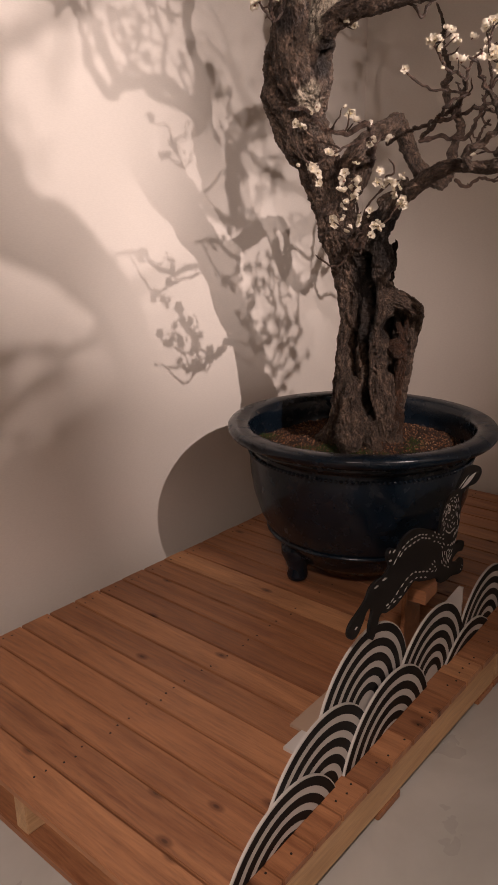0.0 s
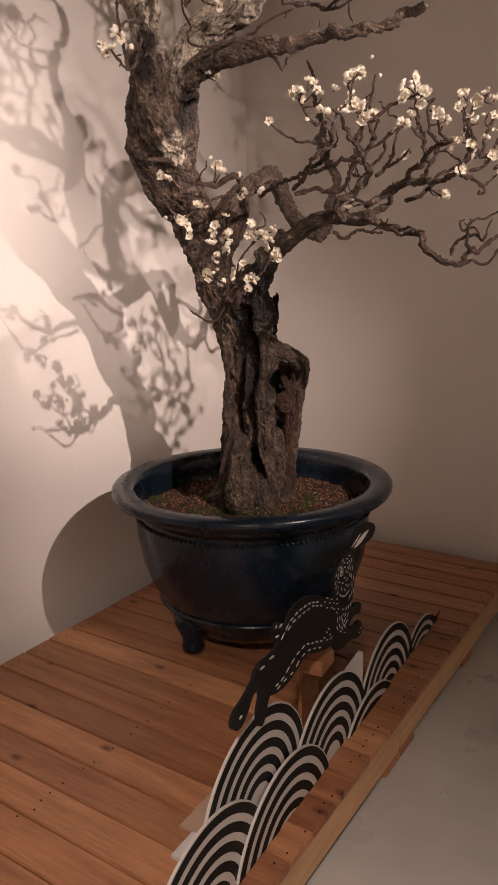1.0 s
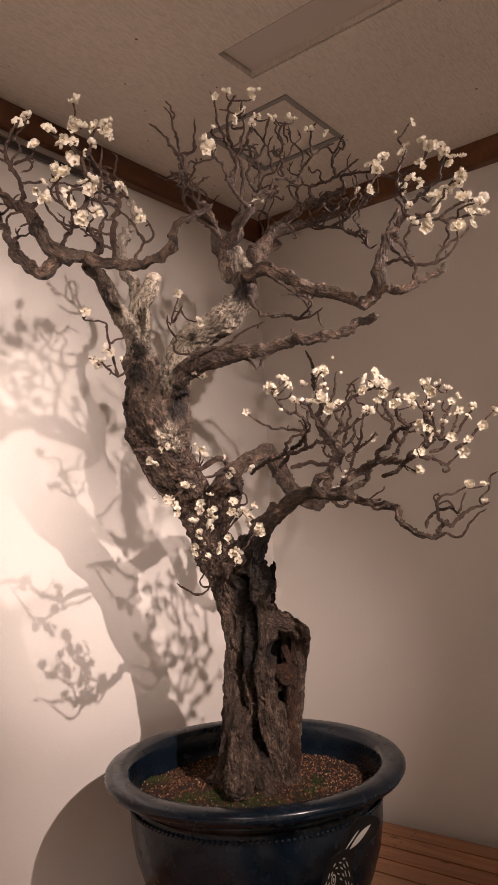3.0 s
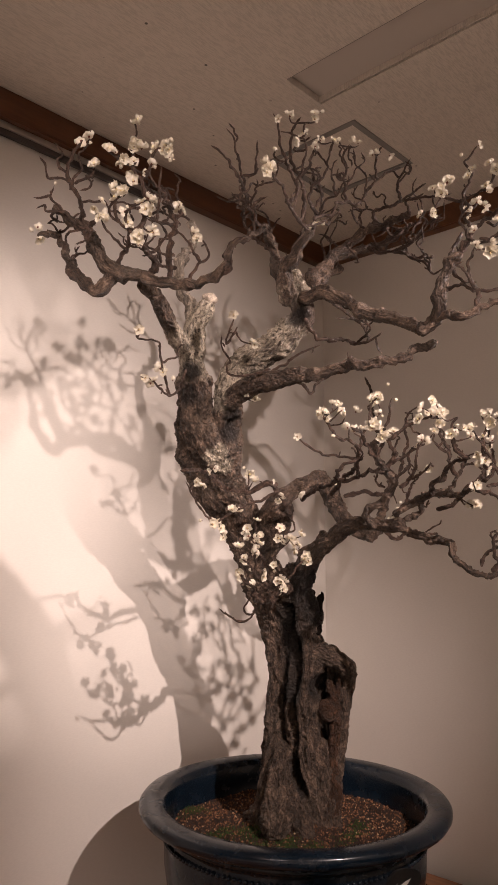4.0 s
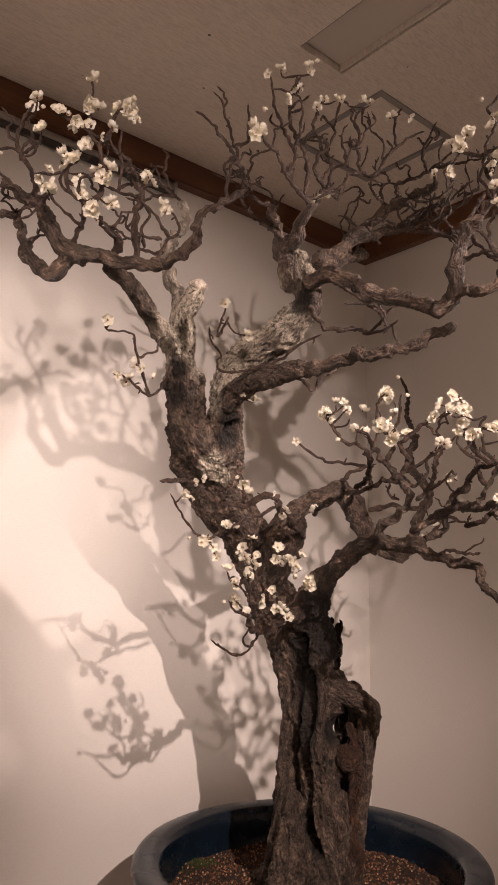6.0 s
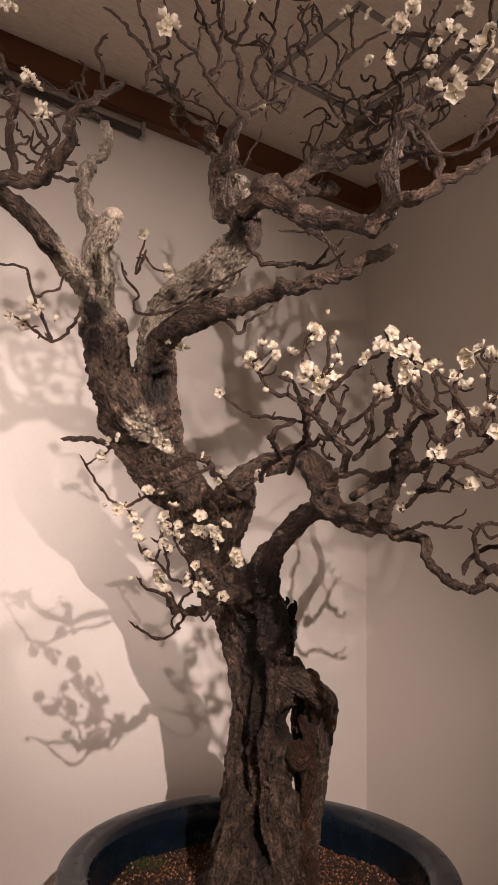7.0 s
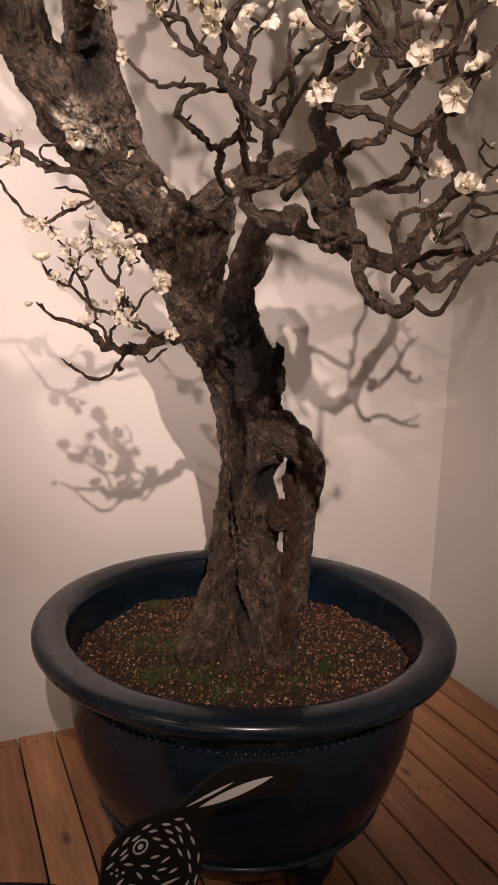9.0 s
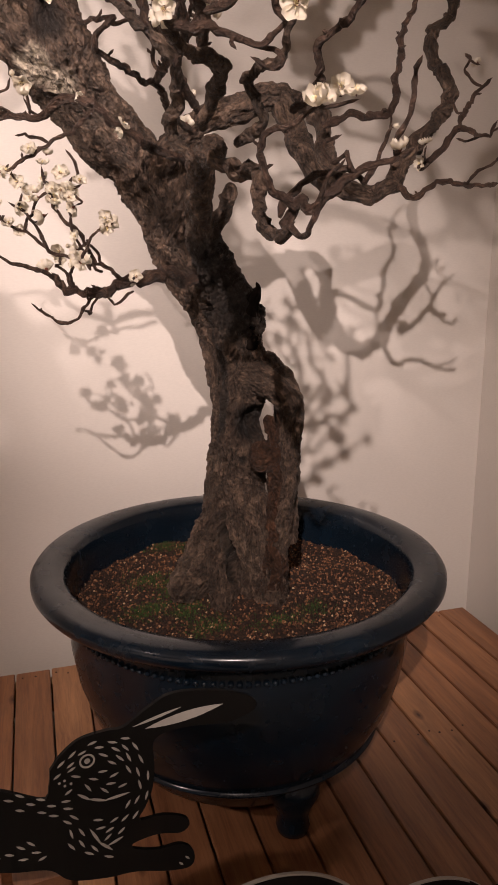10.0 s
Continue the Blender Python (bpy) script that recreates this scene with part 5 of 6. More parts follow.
petals = random.Random(77)
perch = kdtree.KDTree(len(wood_line))
for k, (p, r) in enumerate(wood_line):
    perch.insert(p, k)
perch.balance()
made = [0]


def blossoms(*places):
    """Blossom and buds on short stalks, each on its nearest twig, often several together."""
    base = Vector(tree.location)
    for p in places:
        p = Vector(p)
        near, k, d = perch.find(p)
        if 0.022 < d < 0.05:
            bow = near.lerp(p, 0.5) + Vector((petals.gauss(0, 0.006), petals.gauss(0, 0.006), -0.004))
            part("twig", tube((near, bow, p), (0.0022, 0.0018, 0.0015), 6, 0.004, 0.25, 0.8, 0, made[0]), TWIG, tree, smooth=True)
            near = p
        more = petals.choice((0, 1, 1, 2, 2, 3)) if made[0] < 292 else 0
        for k in range(1 + more):
            made[0] += 1
            bud = petals.random() < (0.10 if k == 0 else 0.30)
            me = petals.choice(BUDS if bud else FLOWERS)
            ob = new("bud" if bud else "blossom", me)
            way = Vector((petals.gauss(-0.2, 0.75), petals.gauss(-0.35, 0.75), petals.gauss(0.35, 0.65))).normalized()
            turn = way.to_track_quat("Z", "Y").to_matrix().to_4x4() @ pose(0, 0, 0, 0, 0, petals.uniform(0, 360))
            out = p - near
            out = out.normalized() if out.length > 0.002 else way
            at = near - base + (0.5 * out + 0.8 * way).normalized() * (0.006 + 0.003 * k) + k * Vector((petals.gauss(0, 0.006), petals.gauss(0, 0.006), petals.gauss(0, 0.006)))
            s = petals.uniform(0.60, 0.94) * (0.55 if bud else 1)
            ob.matrix_world = Matrix.Translation(at) @ turn @ Matrix.Diagonal((s, s, s, 1))
            ob.parent = tree


blossoms((0.426, 0.31, 2.04), (0.422, 0.257, 1.96), (0.388, 0.343, 1.937), (0.397, 0.434, 1.881), (0.425, 0.257, 1.881), (0.435, 0.25, 1.859), (0.465, 0.25, 1.922), (0.489, 0.245, 1.895), (0.475, 0.238, 1.927), (0.494, 0.237, 2.042), (0.506, 0.228, 2.024), (0.526, 0.218, 2.037), (0.544, 0.214, 2.035), (0.561, 0.21, 2.045), (0.571, 0.201, 2.031), (0.512, 0.233, 1.976), (0.476, 0.234, 2.004), (0.463, 0.251, 1.992), (0.445, 0.254, 2.001), (0.607, 0.241, 2.011), (0.623, 0.223, 2.017), (0.634, 0.214, 2.008), (0.628, 0.191, 1.866), (0.501, 0.23, 1.836))
blossoms((0.542, 0.226, 1.86), (0.498, 0.243, 1.993), (0.523, 0.23, 1.998), (0.491, 0.246, 1.881), (0.434, 0.248, 1.876), (0.519, 0.213, 1.895), (0.517, 0.223, 1.923), (0.624, 0.207, 1.879), (0.652, 0.103, 2.091), (0.669, 0.084, 2.093), (0.733, 0.091, 2.088), (0.713, 0.117, 2.068), (0.724, 0.103, 2.073), (0.641, 0.117, 2.079), (0.613, 0.153, 2.048), (0.825, 0.119, 2.19), (0.853, 0.098, 2.148), (0.862, 0.081, 2.181), (0.977, 0.1, 2.214), (0.623, 0.362, 1.715), (0.663, 0.385, 1.617), (0.694, 0.378, 1.634), (0.719, 0.379, 1.645), (0.706, 0.383, 1.622))
blossoms((0.686, 0.392, 1.61), (0.873, 0.33, 1.793), (0.893, 0.294, 1.725), (0.942, 0.401, 1.334), (0.948, 0.358, 1.296), (0.945, 0.339, 1.262), (0.959, 0.322, 1.276), (0.968, 0.281, 1.282), (0.972, 0.246, 1.288), (0.978, 0.197, 1.281), (0.982, 0.228, 1.254), (0.926, 0.414, 1.282), (0.918, 0.425, 1.269), (0.966, 0.405, 1.196), (1.004, 0.321, 1.197), (0.982, 0.345, 1.19), (1.12, 0.234, 1.23), (1.084, 0.283, 1.176), (0.992, 0.328, 1.424), (0.852, 0.436, 1.407), (0.864, 0.426, 1.262), (0.863, 0.41, 1.473), (1.032, 0.183, 1.556), (1.009, 0.13, 1.573))
blossoms((0.997, 0.106, 1.54), (1.002, 0.141, 1.554), (0.999, 0.163, 1.543), (1.004, 0.33, 1.563), (0.988, 0.344, 1.577), (1.009, 0.316, 1.6), (1.023, 0.301, 1.6), (0.972, 0.354, 1.608), (1.007, 0.028, 1.509), (0.999, 0.034, 1.519), (1.018, 0.018, 1.503), (1.039, 0.051, 1.588), (1.048, 0.013, 1.582), (1.082, -0.014, 1.542), (1.081, -0.046, 1.554), (1.101, -0.066, 1.548), (0.418, 0.273, 2.021), (1.023, -0.117, 2.012), (1.038, -0.138, 2.023), (1.024, -0.132, 2), (1.065, -0.227, 2.046), (1.073, -0.235, 2.036), (1.054, -0.27, 1.998), (1.059, -0.278, 2.012))
blossoms((1.053, -0.203, 2.005), (1.06, -0.213, 2.008), (1.045, -0.182, 2.032), (1.033, -0.313, 1.923), (1.04, -0.322, 1.928), (1.023, -0.279, 1.9), (1.029, -0.289, 1.911), (1.054, -0.301, 1.892), (1.063, -0.312, 1.885), (1.079, -0.333, 1.884), (1.066, -0.312, 1.856), (1.084, -0.334, 1.852), (1.032, -0.295, 1.821), (1.038, -0.302, 1.82), (1.06, -0.315, 1.829), (0.996, -0.235, 1.851), (0.992, -0.245, 1.835), (1.035, -0.188, 1.947), (1.041, -0.211, 1.948), (1.064, -0.237, 1.916), (1.018, -0.102, 1.964), (1.06, 0.079, 2.031), (0.981, 0.101, 2.217), (0.974, 0.114, 2.194))
blossoms((0.95, 0.147, 2.183), (1.075, 0.109, 2.228), (1.106, 0.073, 2.202), (1.127, 0.045, 2.21), (1.086, -0.054, 2.133), (0.691, 0.143, 2.053), (0.492, 0.234, 2.075), (0.997, 0.022, 1.578), (1.004, -0.017, 1.569), (1.005, 0.025, 1.503), (1.011, 0.018, 1.497), (0.998, 0.035, 1.498), (0.989, 0.133, 1.57), (1.002, 0.119, 1.56), (1.012, 0.105, 1.564), (1.019, -0.062, 1.523), (1.02, -0.083, 1.535), (1.032, -0.096, 1.526), (1.081, -0.038, 1.489), (1.089, -0.048, 1.485), (1.043, -0.138, 1.49), (1.038, -0.13, 1.485), (1.038, -0.164, 1.488), (1.044, -0.175, 1.509))
blossoms((1.077, -0.185, 1.511), (1.084, -0.195, 1.513), (1.104, -0.206, 1.517), (1.122, -0.21, 1.506), (1.158, -0.207, 1.498), (1.194, -0.206, 1.509), (1.079, -0.182, 1.476), (1.099, -0.191, 1.47), (1.119, -0.203, 1.489), (1.126, -0.223, 1.456), (1.142, -0.23, 1.469), (1.164, -0.246, 1.487), (1.172, -0.255, 1.481), (1.193, -0.279, 1.461), (1.185, -0.27, 1.471), (1.171, -0.249, 1.456), (1.184, -0.261, 1.425), (1.049, -0.186, 1.43), (1.055, -0.191, 1.418), (1.03, -0.185, 1.382), (1.036, -0.191, 1.376), (1.106, -0.211, 1.438), (1.119, -0.221, 1.395), (1.141, -0.23, 1.383))
blossoms((1.152, -0.245, 1.386), (1.159, -0.225, 1.305), (1.165, -0.229, 1.29), (1.165, -0.233, 1.311), (1.18, -0.252, 1.303), (1.218, -0.245, 1.267), (1.112, 0.229, 1.225), (0.942, 0.323, 1.322), (0.965, 0.274, 1.277), (0.978, 0.246, 1.285), (0.99, 0.229, 1.281), (0.967, 0.239, 1.272), (0.953, 0.311, 1.26), (0.945, 0.313, 1.247), (0.902, 0.302, 1.261), (0.912, 0.309, 1.275), (0.874, 0.314, 1.252), (0.892, 0.314, 1.231), (0.907, 0.319, 1.232), (0.862, 0.292, 1.198), (0.944, 0.329, 1.175), (1.024, 0.23, 1.228), (1.032, 0.298, 1.174), (1.037, 0.284, 1.166))
blossoms((1.028, 0.299, 1.16), (0.845, 0.399, 1.407), (0.907, 0.339, 1.434), (0.923, 0.331, 1.432), (0.924, 0.317, 1.404), (1.07, 0.296, 1.33), (1.061, 0.301, 1.334), (0.986, 0.16, 1.561), (0.996, 0.155, 1.565), (0.966, 0.219, 1.508), (1.01, 0.143, 1.504), (1.045, 0.128, 1.525), (1.122, 0.103, 1.636), (1.143, 0.068, 1.606), (1.122, 0.099, 1.594), (1.115, 0.099, 1.563), (1.112, 0.099, 1.543), (1.096, 0.127, 1.529), (1.075, 0.136, 1.52), (1.118, 0.002, 1.498), (1.113, -0.035, 1.43), (1.121, -0.039, 1.434), (1.13, -0.02, 1.554), (1.145, -0.027, 1.555))
blossoms((1.161, -0.033, 1.569), (1.155, -0.028, 1.59), (1.164, -0.037, 1.538), (1.196, -0.053, 1.533), (1.215, -0.063, 1.523), (1.211, -0.085, 1.503), (1.142, -0.03, 1.51), (1.207, -0.098, 1.466), (1.21, -0.111, 1.457), (1.198, -0.096, 1.446), (1.23, -0.134, 1.432), (1.236, -0.138, 1.426), (1.247, -0.062, 1.348), (1.243, -0.072, 1.35), (1.234, -0.113, 1.557), (1.222, -0.108, 1.55), (1.249, -0.12, 1.555), (1.252, -0.13, 1.472), (1.566, 0.318, 1.365), (1.557, 0.32, 1.361), (1.238, 0.329, 1.538), (1.249, 0.186, 1.406), (1.649, 0.304, 1.493), (1.475, 0.274, 1.382))


# ---- the wave cut-outs along the front ----
waves = thing("wave_cutout", "black and white wave-pattern board standing on the platform edge", "cut-out", (0, -0.028, DECK))
waves.rotation_euler = (0, 0, math.atan(0.033))


def sector(cx, cz, r0, r1, floor_z, steps=56):
    """A ring between two radii, cut off below floor_z: (outline in x and z)."""
    def arc(r):
        lo = math.asin(max(-1.0, min(1.0, (floor_z - cz) / r)))
        return [(cx + r * math.cos(a), cz + r * math.sin(a)) for a in (lo + (math.pi - 2 * lo) * i / steps for i in range(steps + 1))]
    return arc(r1), (arc(r0) if r0 > 0 and floor_z - cz < r0 else None)


def ring_mesh(cx, cz, r0, r1, floor_z, y0, y1):
    outer, inner = sector(cx, cz, r0, r1, floor_z)
    if inner is None:
        return prism(outer, y0, y1)
    bm = bmesh.new()
    rows = [[bm.verts.new((x, y, z)) for x, z in line] for line, y in ((outer, y0), (inner, y0), (inner, y1), (outer, y1))]
    n = len(outer)
    for a, b in ((0, 1), (1, 2), (2, 3), (3, 0)):
        for i in range(n - 1):
            bm.faces.new((rows[a][i], rows[a][i + 1], rows[b][i + 1], rows[b][i]))
    for i in (0, n - 1):
        bm.faces.new([row[i] for row in rows])
    return bm


def fan(cx, cz, r, y):
    fz = 0.0015
    cz -= DECK
    f = part("fan", ring_mesh(cx, cz, 0, r, fz, y, y + 0.005), FOAM, waves, "white foam-board fan")
    outer = r * 0.985
    for k in range(6):
        r1 = outer - k * r * 0.168
        r0 = r1 - r * 0.094
        if r0 > 0.012 and fz - cz < r1 * 0.98:
            part("stripe", ring_mesh(cx, cz, max(r0, 0.004), r1, fz, y - 0.0007, y - 0.0002), BLACK, f, "black curved stripe")


for cx, cz, r in ((0.239, 0.038, 0.188), (0.629, 0.054, 0.201), (1.065, -0.026, 0.202)):
    fan(cx, cz, r, 0.0)
for cx, cz, r in ((0.367, 0.11, 0.194), (0.846, 0.115, 0.198), (1.192, 0.083, 0.199)):
    fan(cx, cz, r, 0.006)
fan(0.538, 0.216, 0.188, 0.012)
# the last crest runs out in a flicked tip
fan(1.465, 0.018, 0.172, 0.006)
part("crest_tip", prism(((1.555, 0.046), (1.582, 0.026), (1.604, 0.020), (1.640, 0.024), (1.616, 0.010), (1.606, 0.0015), (1.572, 0.0015), (1.560, 0.020)), 0.0052, 0.0057), BLACK, waves, "black flicked tip of the last wave")
for x in (0.47, 1.05):
    bm = prism(((0.0, 0.0), (0.0, 0.16), (0.012, 0.16), (0.10, 0.012), (0.10, 0.0)), 0, 0.006)
    bmesh.ops.transform(bm, matrix=Matrix.Translation((x, 0.018, 0.0015)) @ Matrix.Rotation(math.pi / 2, 4, "Z"), verts=bm.verts)
    part("prop", bm, FOAM, waves, "white foam-board prop")

CARD = Nodes("grey_card", (0.34, 0.24, 0.17), 0.8).mat
box("prop", (0.50, 0.117, 0.0), (0.67, 0.177, 0.006), CARD, waves, "flat brown card strip behind the waves")
box("prop", (0.43, 0.100, 0.0), (0.498, 0.144, 0.008), FOAM, waves, "white foam-board end")


# ---- the hare cut-out ----
SLANT = math.atan(0.11)
hare = thing("hare_cutout", "black leaping hare board with white dashes before the pot", "cut-out", (0.44, -0.0237, DECK))
hare.rotation_euler = (0, 0, SLANT)


def dash(x, z, angle, length, width):
    """A leaf-shaped stroke."""
    c, s = math.cos(angle), math.sin(angle)
    pts = [(t * length / 2, width / 2 * (1 - t * t)) for t in (i / 4 - 1 for i in range(9))]
    pts += [(t, -w) for t, w in pts[-2:0:-1]]
    return [(x + a * c - b * s, z + a * s + b * c) for a, b in pts]


def marks(*rows):
    for x, z, a, ln, w in rows:
        part("mark", prism(dash(x, z, a, ln, w), -0.0009, -0.0002), WHITE, hare, "white painted dash")


FRONT = ((0.457, 0.406), (0.472, 0.425), (0.497, 0.442), (0.532, 0.446), (0.557, 0.445), (0.591, 0.465), (0.628, 0.479), (0.687, 0.469), (0.742, 0.446), (0.752, 0.425), (0.711, 0.413), (0.642, 0.422), (0.6, 0.415), (0.598, 0.376), (0.594, 0.339), (0.583, 0.312), (0.573, 0.292), (0.607, 0.289), (0.638, 0.276), (0.647, 0.262), (0.634, 0.251), (0.599, 0.26), (0.564, 0.257), (0.563, 0.248), (0.598, 0.234), (0.633, 0.231), (0.652, 0.212), (0.648, 0.188), (0.616, 0.191), (0.566, 0.208), (0.521, 0.214), (0.474, 0.228), (0.447, 0.254), (0.4, 0.268), (0.336, 0.292), (0.3, 0.307))
BACK = ((0.262, 0.301), (0.206, 0.294), (0.154, 0.301), (0.125, 0.311), (0.11, 0.287), (0.095, 0.27), (0.075, 0.283), (0.074, 0.309), (0.085, 0.339), (0.063, 0.351), (0.04, 0.331), (0.018, 0.317), (-0.006, 0.321), (-0.021, 0.34), (-0.01, 0.356), (0.021, 0.364), (0.053, 0.375), (0.07, 0.391), (0.092, 0.396), (0.134, 0.391), (0.156, 0.396), (0.164, 0.404), (0.15, 0.42), (0.146, 0.434), (0.158, 0.442), (0.18, 0.434), (0.195, 0.417), (0.192, 0.407), (0.216, 0.432), (0.243, 0.439), (0.283, 0.437), (0.329, 0.424), (0.392, 0.397), (0.446, 0.366), (0.454, 0.381), (0.456, 0.39))
outline = [(p.x, p.z) for p, s in spline([(x, 0, z) for x, z in FRONT + BACK + FRONT[:1]], 0.006)[0][:-1]]
part("body", prism(outline, 0, 0.006), BLACK, hare)
marks((0.514, 0.433, 0.241, 0.013, 0.0034), (0.541, 0.427, -0.366, 0.014, 0.0034), (0.559, 0.428, -0.272, 0.014, 0.0034), (0.523, 0.424, -0.18, 0.013, 0.0034), (0.487, 0.423, 0.683, 0.013, 0.0034), (0.5, 0.422, 0.345, 0.012, 0.0034), (0.545, 0.415, -0.69, 0.016, 0.0034), (0.558, 0.414, -0.911, 0.016, 0.0034), (0.572, 0.412, -1.043, 0.017, 0.0034), (0.472, 0.413, 0.683, 0.013, 0.0034), (0.484, 0.408, 0.565, 0.012, 0.0034), (0.528, 0.411, -0.543, 0.015, 0.0034), (0.55, 0.4, -0.847, 0.016, 0.0034), (0.562, 0.398, -1.182, 0.017, 0.0034), (0.579, 0.39, -1.181, 0.017, 0.0034), (0.485, 0.401, 0.453, 0.012, 0.0034), (0.539, 0.396, -0.628, 0.015, 0.0034), (0.561, 0.379, -1.118, 0.017, 0.0034))
marks((0.466, 0.396, 0.57, 0.012, 0.0034), (0.49, 0.389, -0.393, 0.014, 0.0034), (0.526, 0.386, -0.097, 0.013, 0.0034), (0.574, 0.371, -1.324, 0.017, 0.0034), (0.513, 0.378, -0.388, 0.014, 0.0034), (0.541, 0.376, 0.334, 0.013, 0.0034), (0.588, 0.361, -1.609, 0.016, 0.0034), (0.505, 0.367, -1.003, 0.016, 0.0034), (0.536, 0.364, -0.111, 0.014, 0.0034), (0.527, 0.356, -0.794, 0.016, 0.0034), (0.552, 0.356, 0.215, 0.013, 0.0034), (0.576, 0.35, -1.392, 0.017, 0.0034), (0.479, 0.368, 0.561, 0.012, 0.0034), (0.585, 0.33, 1.281, 0.015, 0.0034), (0.571, 0.327, 0.995, 0.014, 0.0034), (0.558, 0.324, 0.991, 0.014, 0.0034), (0.475, 0.355, -0.154, 0.013, 0.0034), (0.477, 0.343, -0.315, 0.014, 0.0034))
marks((0.458, 0.338, -0.324, 0.014, 0.0034), (0.484, 0.327, -0.745, 0.016, 0.0034), (0.475, 0.322, -0.674, 0.015, 0.0034), (0.516, 0.312, -0.268, 0.014, 0.0034), (0.538, 0.305, 0.422, 0.013, 0.0034), (0.553, 0.303, 0.666, 0.013, 0.0034), (0.568, 0.303, 0.889, 0.014, 0.0034), (0.519, 0.298, -0.03, 0.013, 0.0034), (0.531, 0.291, 0.425, 0.013, 0.0034), (0.547, 0.284, 0.662, 0.013, 0.0034), (0.493, 0.3, -1.091, 0.017, 0.0034), (0.479, 0.302, -1.353, 0.017, 0.0034), (0.528, 0.28, 0.66, 0.013, 0.0034), (0.492, 0.282, -1.091, 0.017, 0.0034), (0.478, 0.282, -0.968, 0.017, 0.0034), (0.509, 0.268, -0.963, 0.017, 0.0034), (0.501, 0.263, -0.608, 0.016, 0.0034), (0.528, 0.248, -0.443, 0.015, 0.0034))
marks((0.417, 0.382, -0.58, 0.014, 0.0034), (0.443, 0.368, -0.404, 0.013, 0.0034), (0.403, 0.379, -0.409, 0.013, 0.0034), (0.43, 0.365, -0.414, 0.013, 0.0034), (0.456, 0.354, -0.319, 0.013, 0.0034), (0.416, 0.36, -0.413, 0.013, 0.0034), (0.443, 0.348, -0.381, 0.013, 0.0034), (0.426, 0.305, -0.767, 0.015, 0.0034), (0.413, 0.303, -0.611, 0.014, 0.0034), (0.432, 0.289, -0.293, 0.013, 0.0034), (0.398, 0.297, -0.413, 0.013, 0.0034), (0.415, 0.284, -0.19, 0.013, 0.0034), (0.439, 0.277, 0.317, 0.012, 0.0034), (0.468, 0.385, -0.307, 0.004, 0.0038), (0.475, 0.387, -0.291, 0.004, 0.0038), (0.475, 0.379, -0.307, 0.004, 0.0038), (0.483, 0.38, -0.291, 0.004, 0.0038), (0.632, 0.198, -0.792, 0.01, 0.0030))
marks((0.642, 0.205, -0.792, 0.01, 0.0030), (0.499, 0.354, -0.695, 0.022, 0.0040), (0.517, 0.344, -0.382, 0.028, 0.0040), (0.543, 0.341, 0.06, 0.037, 0.0040), (0.511, 0.287, -1.12, 0.034, 0.0040), (0.524, 0.267, -0.803, 0.028, 0.0040), (0.538, 0.27, 0.331, 0.023, 0.0040), (0.097, 0.385, -0.145, 0.021, 0.0050), (0.136, 0.385, -0.178, 0.024, 0.0050), (0.157, 0.436, 0.415, 0.008, 0.0050), (0.178, 0.429, 0.137, 0.015, 0.0050), (0.161, 0.415, -0.279, 0.018, 0.0050), (0.011, 0.337, 0.008, 0.012, 0.0050), (0.186, 0.403, 0.502, 0.017, 0.0038), (0.206, 0.413, 0.47, 0.017, 0.0038), (0.227, 0.419, 0.064, 0.017, 0.0038), (0.25, 0.421, 0.064, 0.017, 0.0038), (0.272, 0.42, -0.121, 0.017, 0.0038))
marks((0.294, 0.417, -0.121, 0.017, 0.0038), (0.317, 0.413, -0.238, 0.017, 0.0038), (0.338, 0.406, -0.368, 0.017, 0.0038), (0.359, 0.398, -0.368, 0.017, 0.0038), (0.216, 0.406, 0.26, 0.017, 0.0038), (0.24, 0.41, 0.015, 0.017, 0.0038), (0.264, 0.408, -0.107, 0.017, 0.0038), (0.288, 0.406, -0.099, 0.017, 0.0038), (0.312, 0.403, -0.099, 0.017, 0.0038), (0.336, 0.399, -0.355, 0.017, 0.0038), (0.358, 0.39, -0.378, 0.017, 0.0038), (0.38, 0.381, -0.378, 0.017, 0.0038), (0.156, 0.318, -0.114, 0.017, 0.0038), (0.181, 0.317, 0.106, 0.017, 0.0038), (0.206, 0.323, 0.289, 0.017, 0.0038), (0.231, 0.329, 0.214, 0.017, 0.0038), (0.256, 0.333, 0.024, 0.017, 0.0038), (0.282, 0.333, 0.019, 0.017, 0.0038))
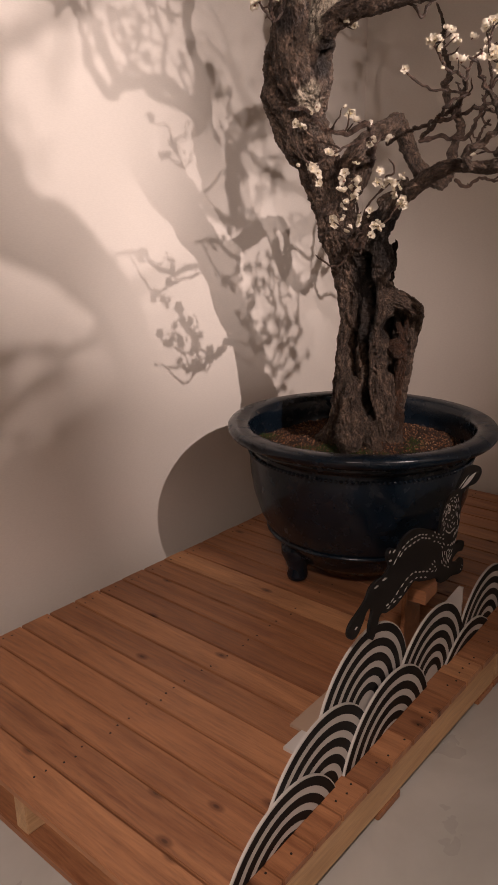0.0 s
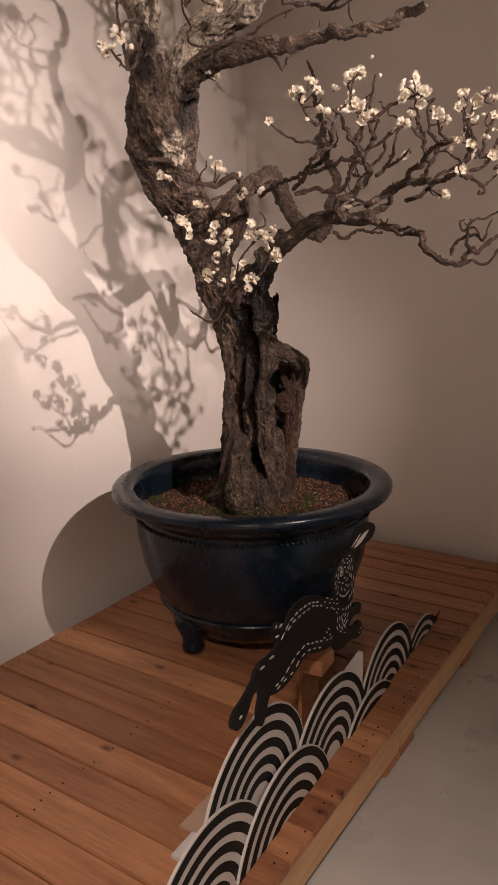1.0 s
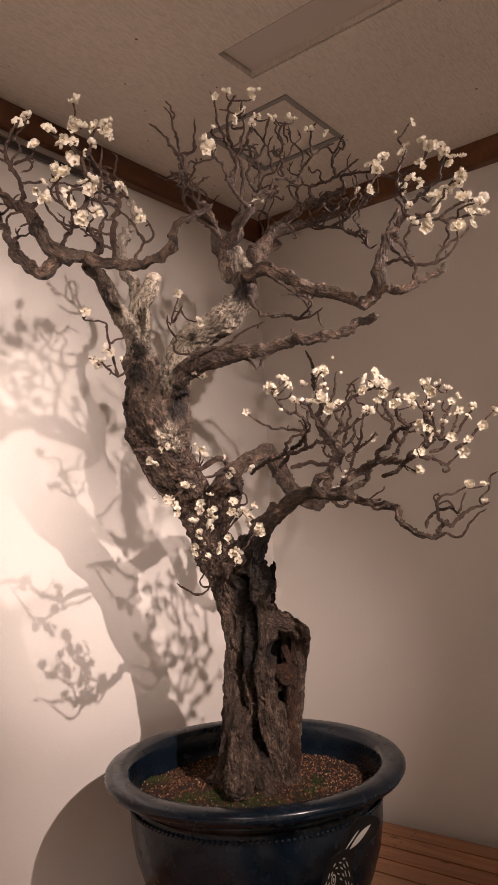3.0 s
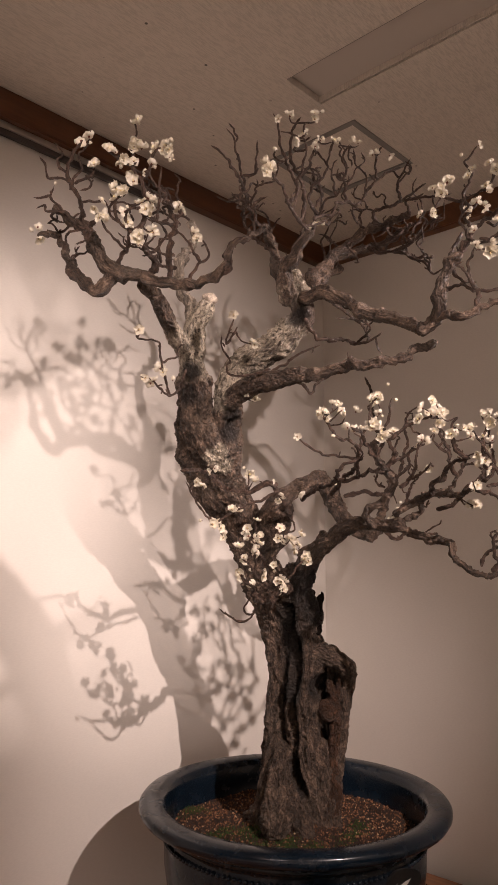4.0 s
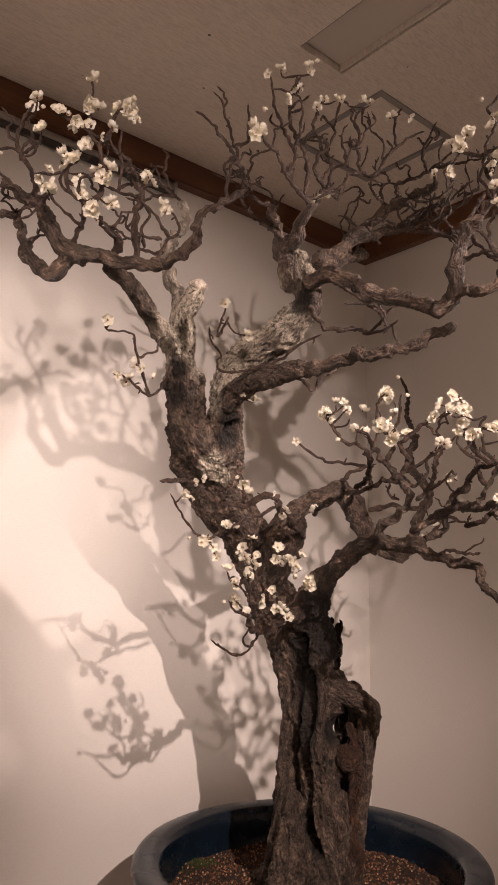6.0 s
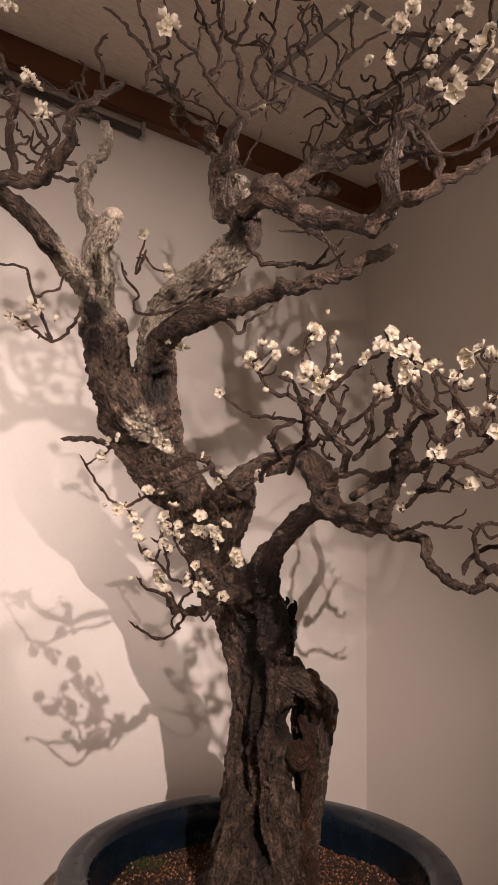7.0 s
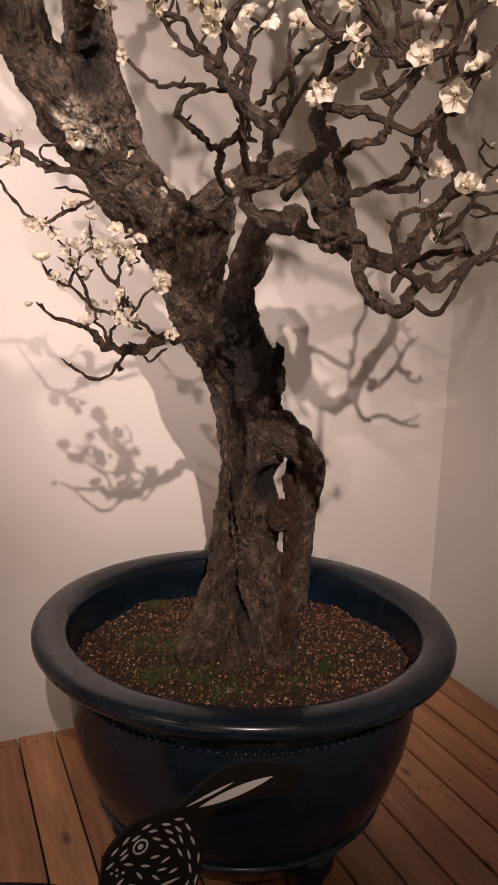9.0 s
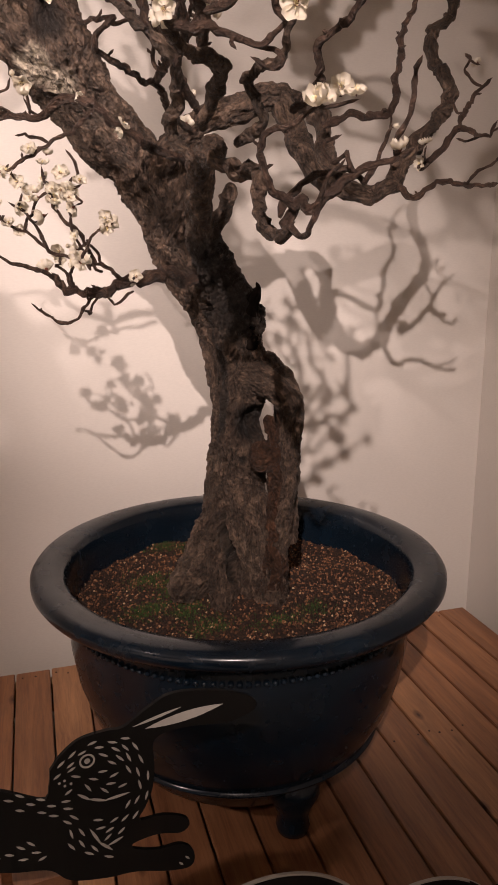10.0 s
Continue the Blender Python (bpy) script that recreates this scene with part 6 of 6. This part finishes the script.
marks((0.307, 0.328, -0.37, 0.017, 0.0038), (0.331, 0.318, -0.37, 0.017, 0.0038), (0.355, 0.309, -0.388, 0.017, 0.0038), (0.379, 0.299, -0.396, 0.017, 0.0038), (0.163, 0.309, -0.002, 0.017, 0.0038), (0.193, 0.308, -0.093, 0.017, 0.0038), (0.224, 0.305, -0.114, 0.017, 0.0038), (0.253, 0.311, 0.366, 0.017, 0.0038), (0.283, 0.315, -0.103, 0.017, 0.0038), (0.313, 0.311, -0.221, 0.017, 0.0038), (0.342, 0.3, -0.402, 0.017, 0.0038), (0.37, 0.288, -0.402, 0.017, 0.0038))
part("ear_lining", prism(dash(0.644, 0.44, 0.082, 0.114, 0.0145), -0.0009, -0.0002), WHITE, hare, "white inner ear")
part("ear_lining", prism(dash(0.604, 0.449, 0.187, 0.071, 0.0042), -0.0009, -0.0002), WHITE, hare, "white inner ear line")
part("eye_ring", ring_mesh(0.506, 0.408, 0.0080, 0.0105, -9, -0.0009, -0.0002), WHITE, hare, "white eye ring")
part("eye", ring_mesh(0.506, 0.408, 0, 0.0038, -9, -0.0009, -0.0002), WHITE, hare)
box("prop", (0.385, 0.050, 0.0), (0.490, 0.060, 0.245), CEDAR, hare, "wooden board prop behind the hare", bevel=0.002)
box("prop_foot", (0.365, 0.0065, 0.0), (0.510, 0.120, 0.012), CEDAR, hare, "wooden foot board", bevel=0.002)
box("hanger", (0.400, 0.0062, 0.20), (0.475, 0.0498, 0.235), CEDAR, hare)

# ---- deck boards ----
def board_mesh(name, seed):
    rnd = random.Random(seed)
    bm = bmesh.new()
    add_box(bm, (0, -0.066, 0.1015), (PITCH - 0.0043, 1.004 + rnd.uniform(-0.0015, 0.0015), DECK), 0.0022)
    me = bpy.data.meshes.new(name)
    bm.to_mesh(me)
    bm.free()
    me.materials.append(CEDAR)
    return me


BOARDS = [board_mesh("board", s) for s in range(4)]
for p in pallets:
    for i in range(12):
        ob = new("board", BOARDS[(i * 7 + (p is pallets[1])) % 4])
        ob.parent = p
        ob.location = (i * PITCH, 0.0, random.uniform(-0.0007, 0.0))
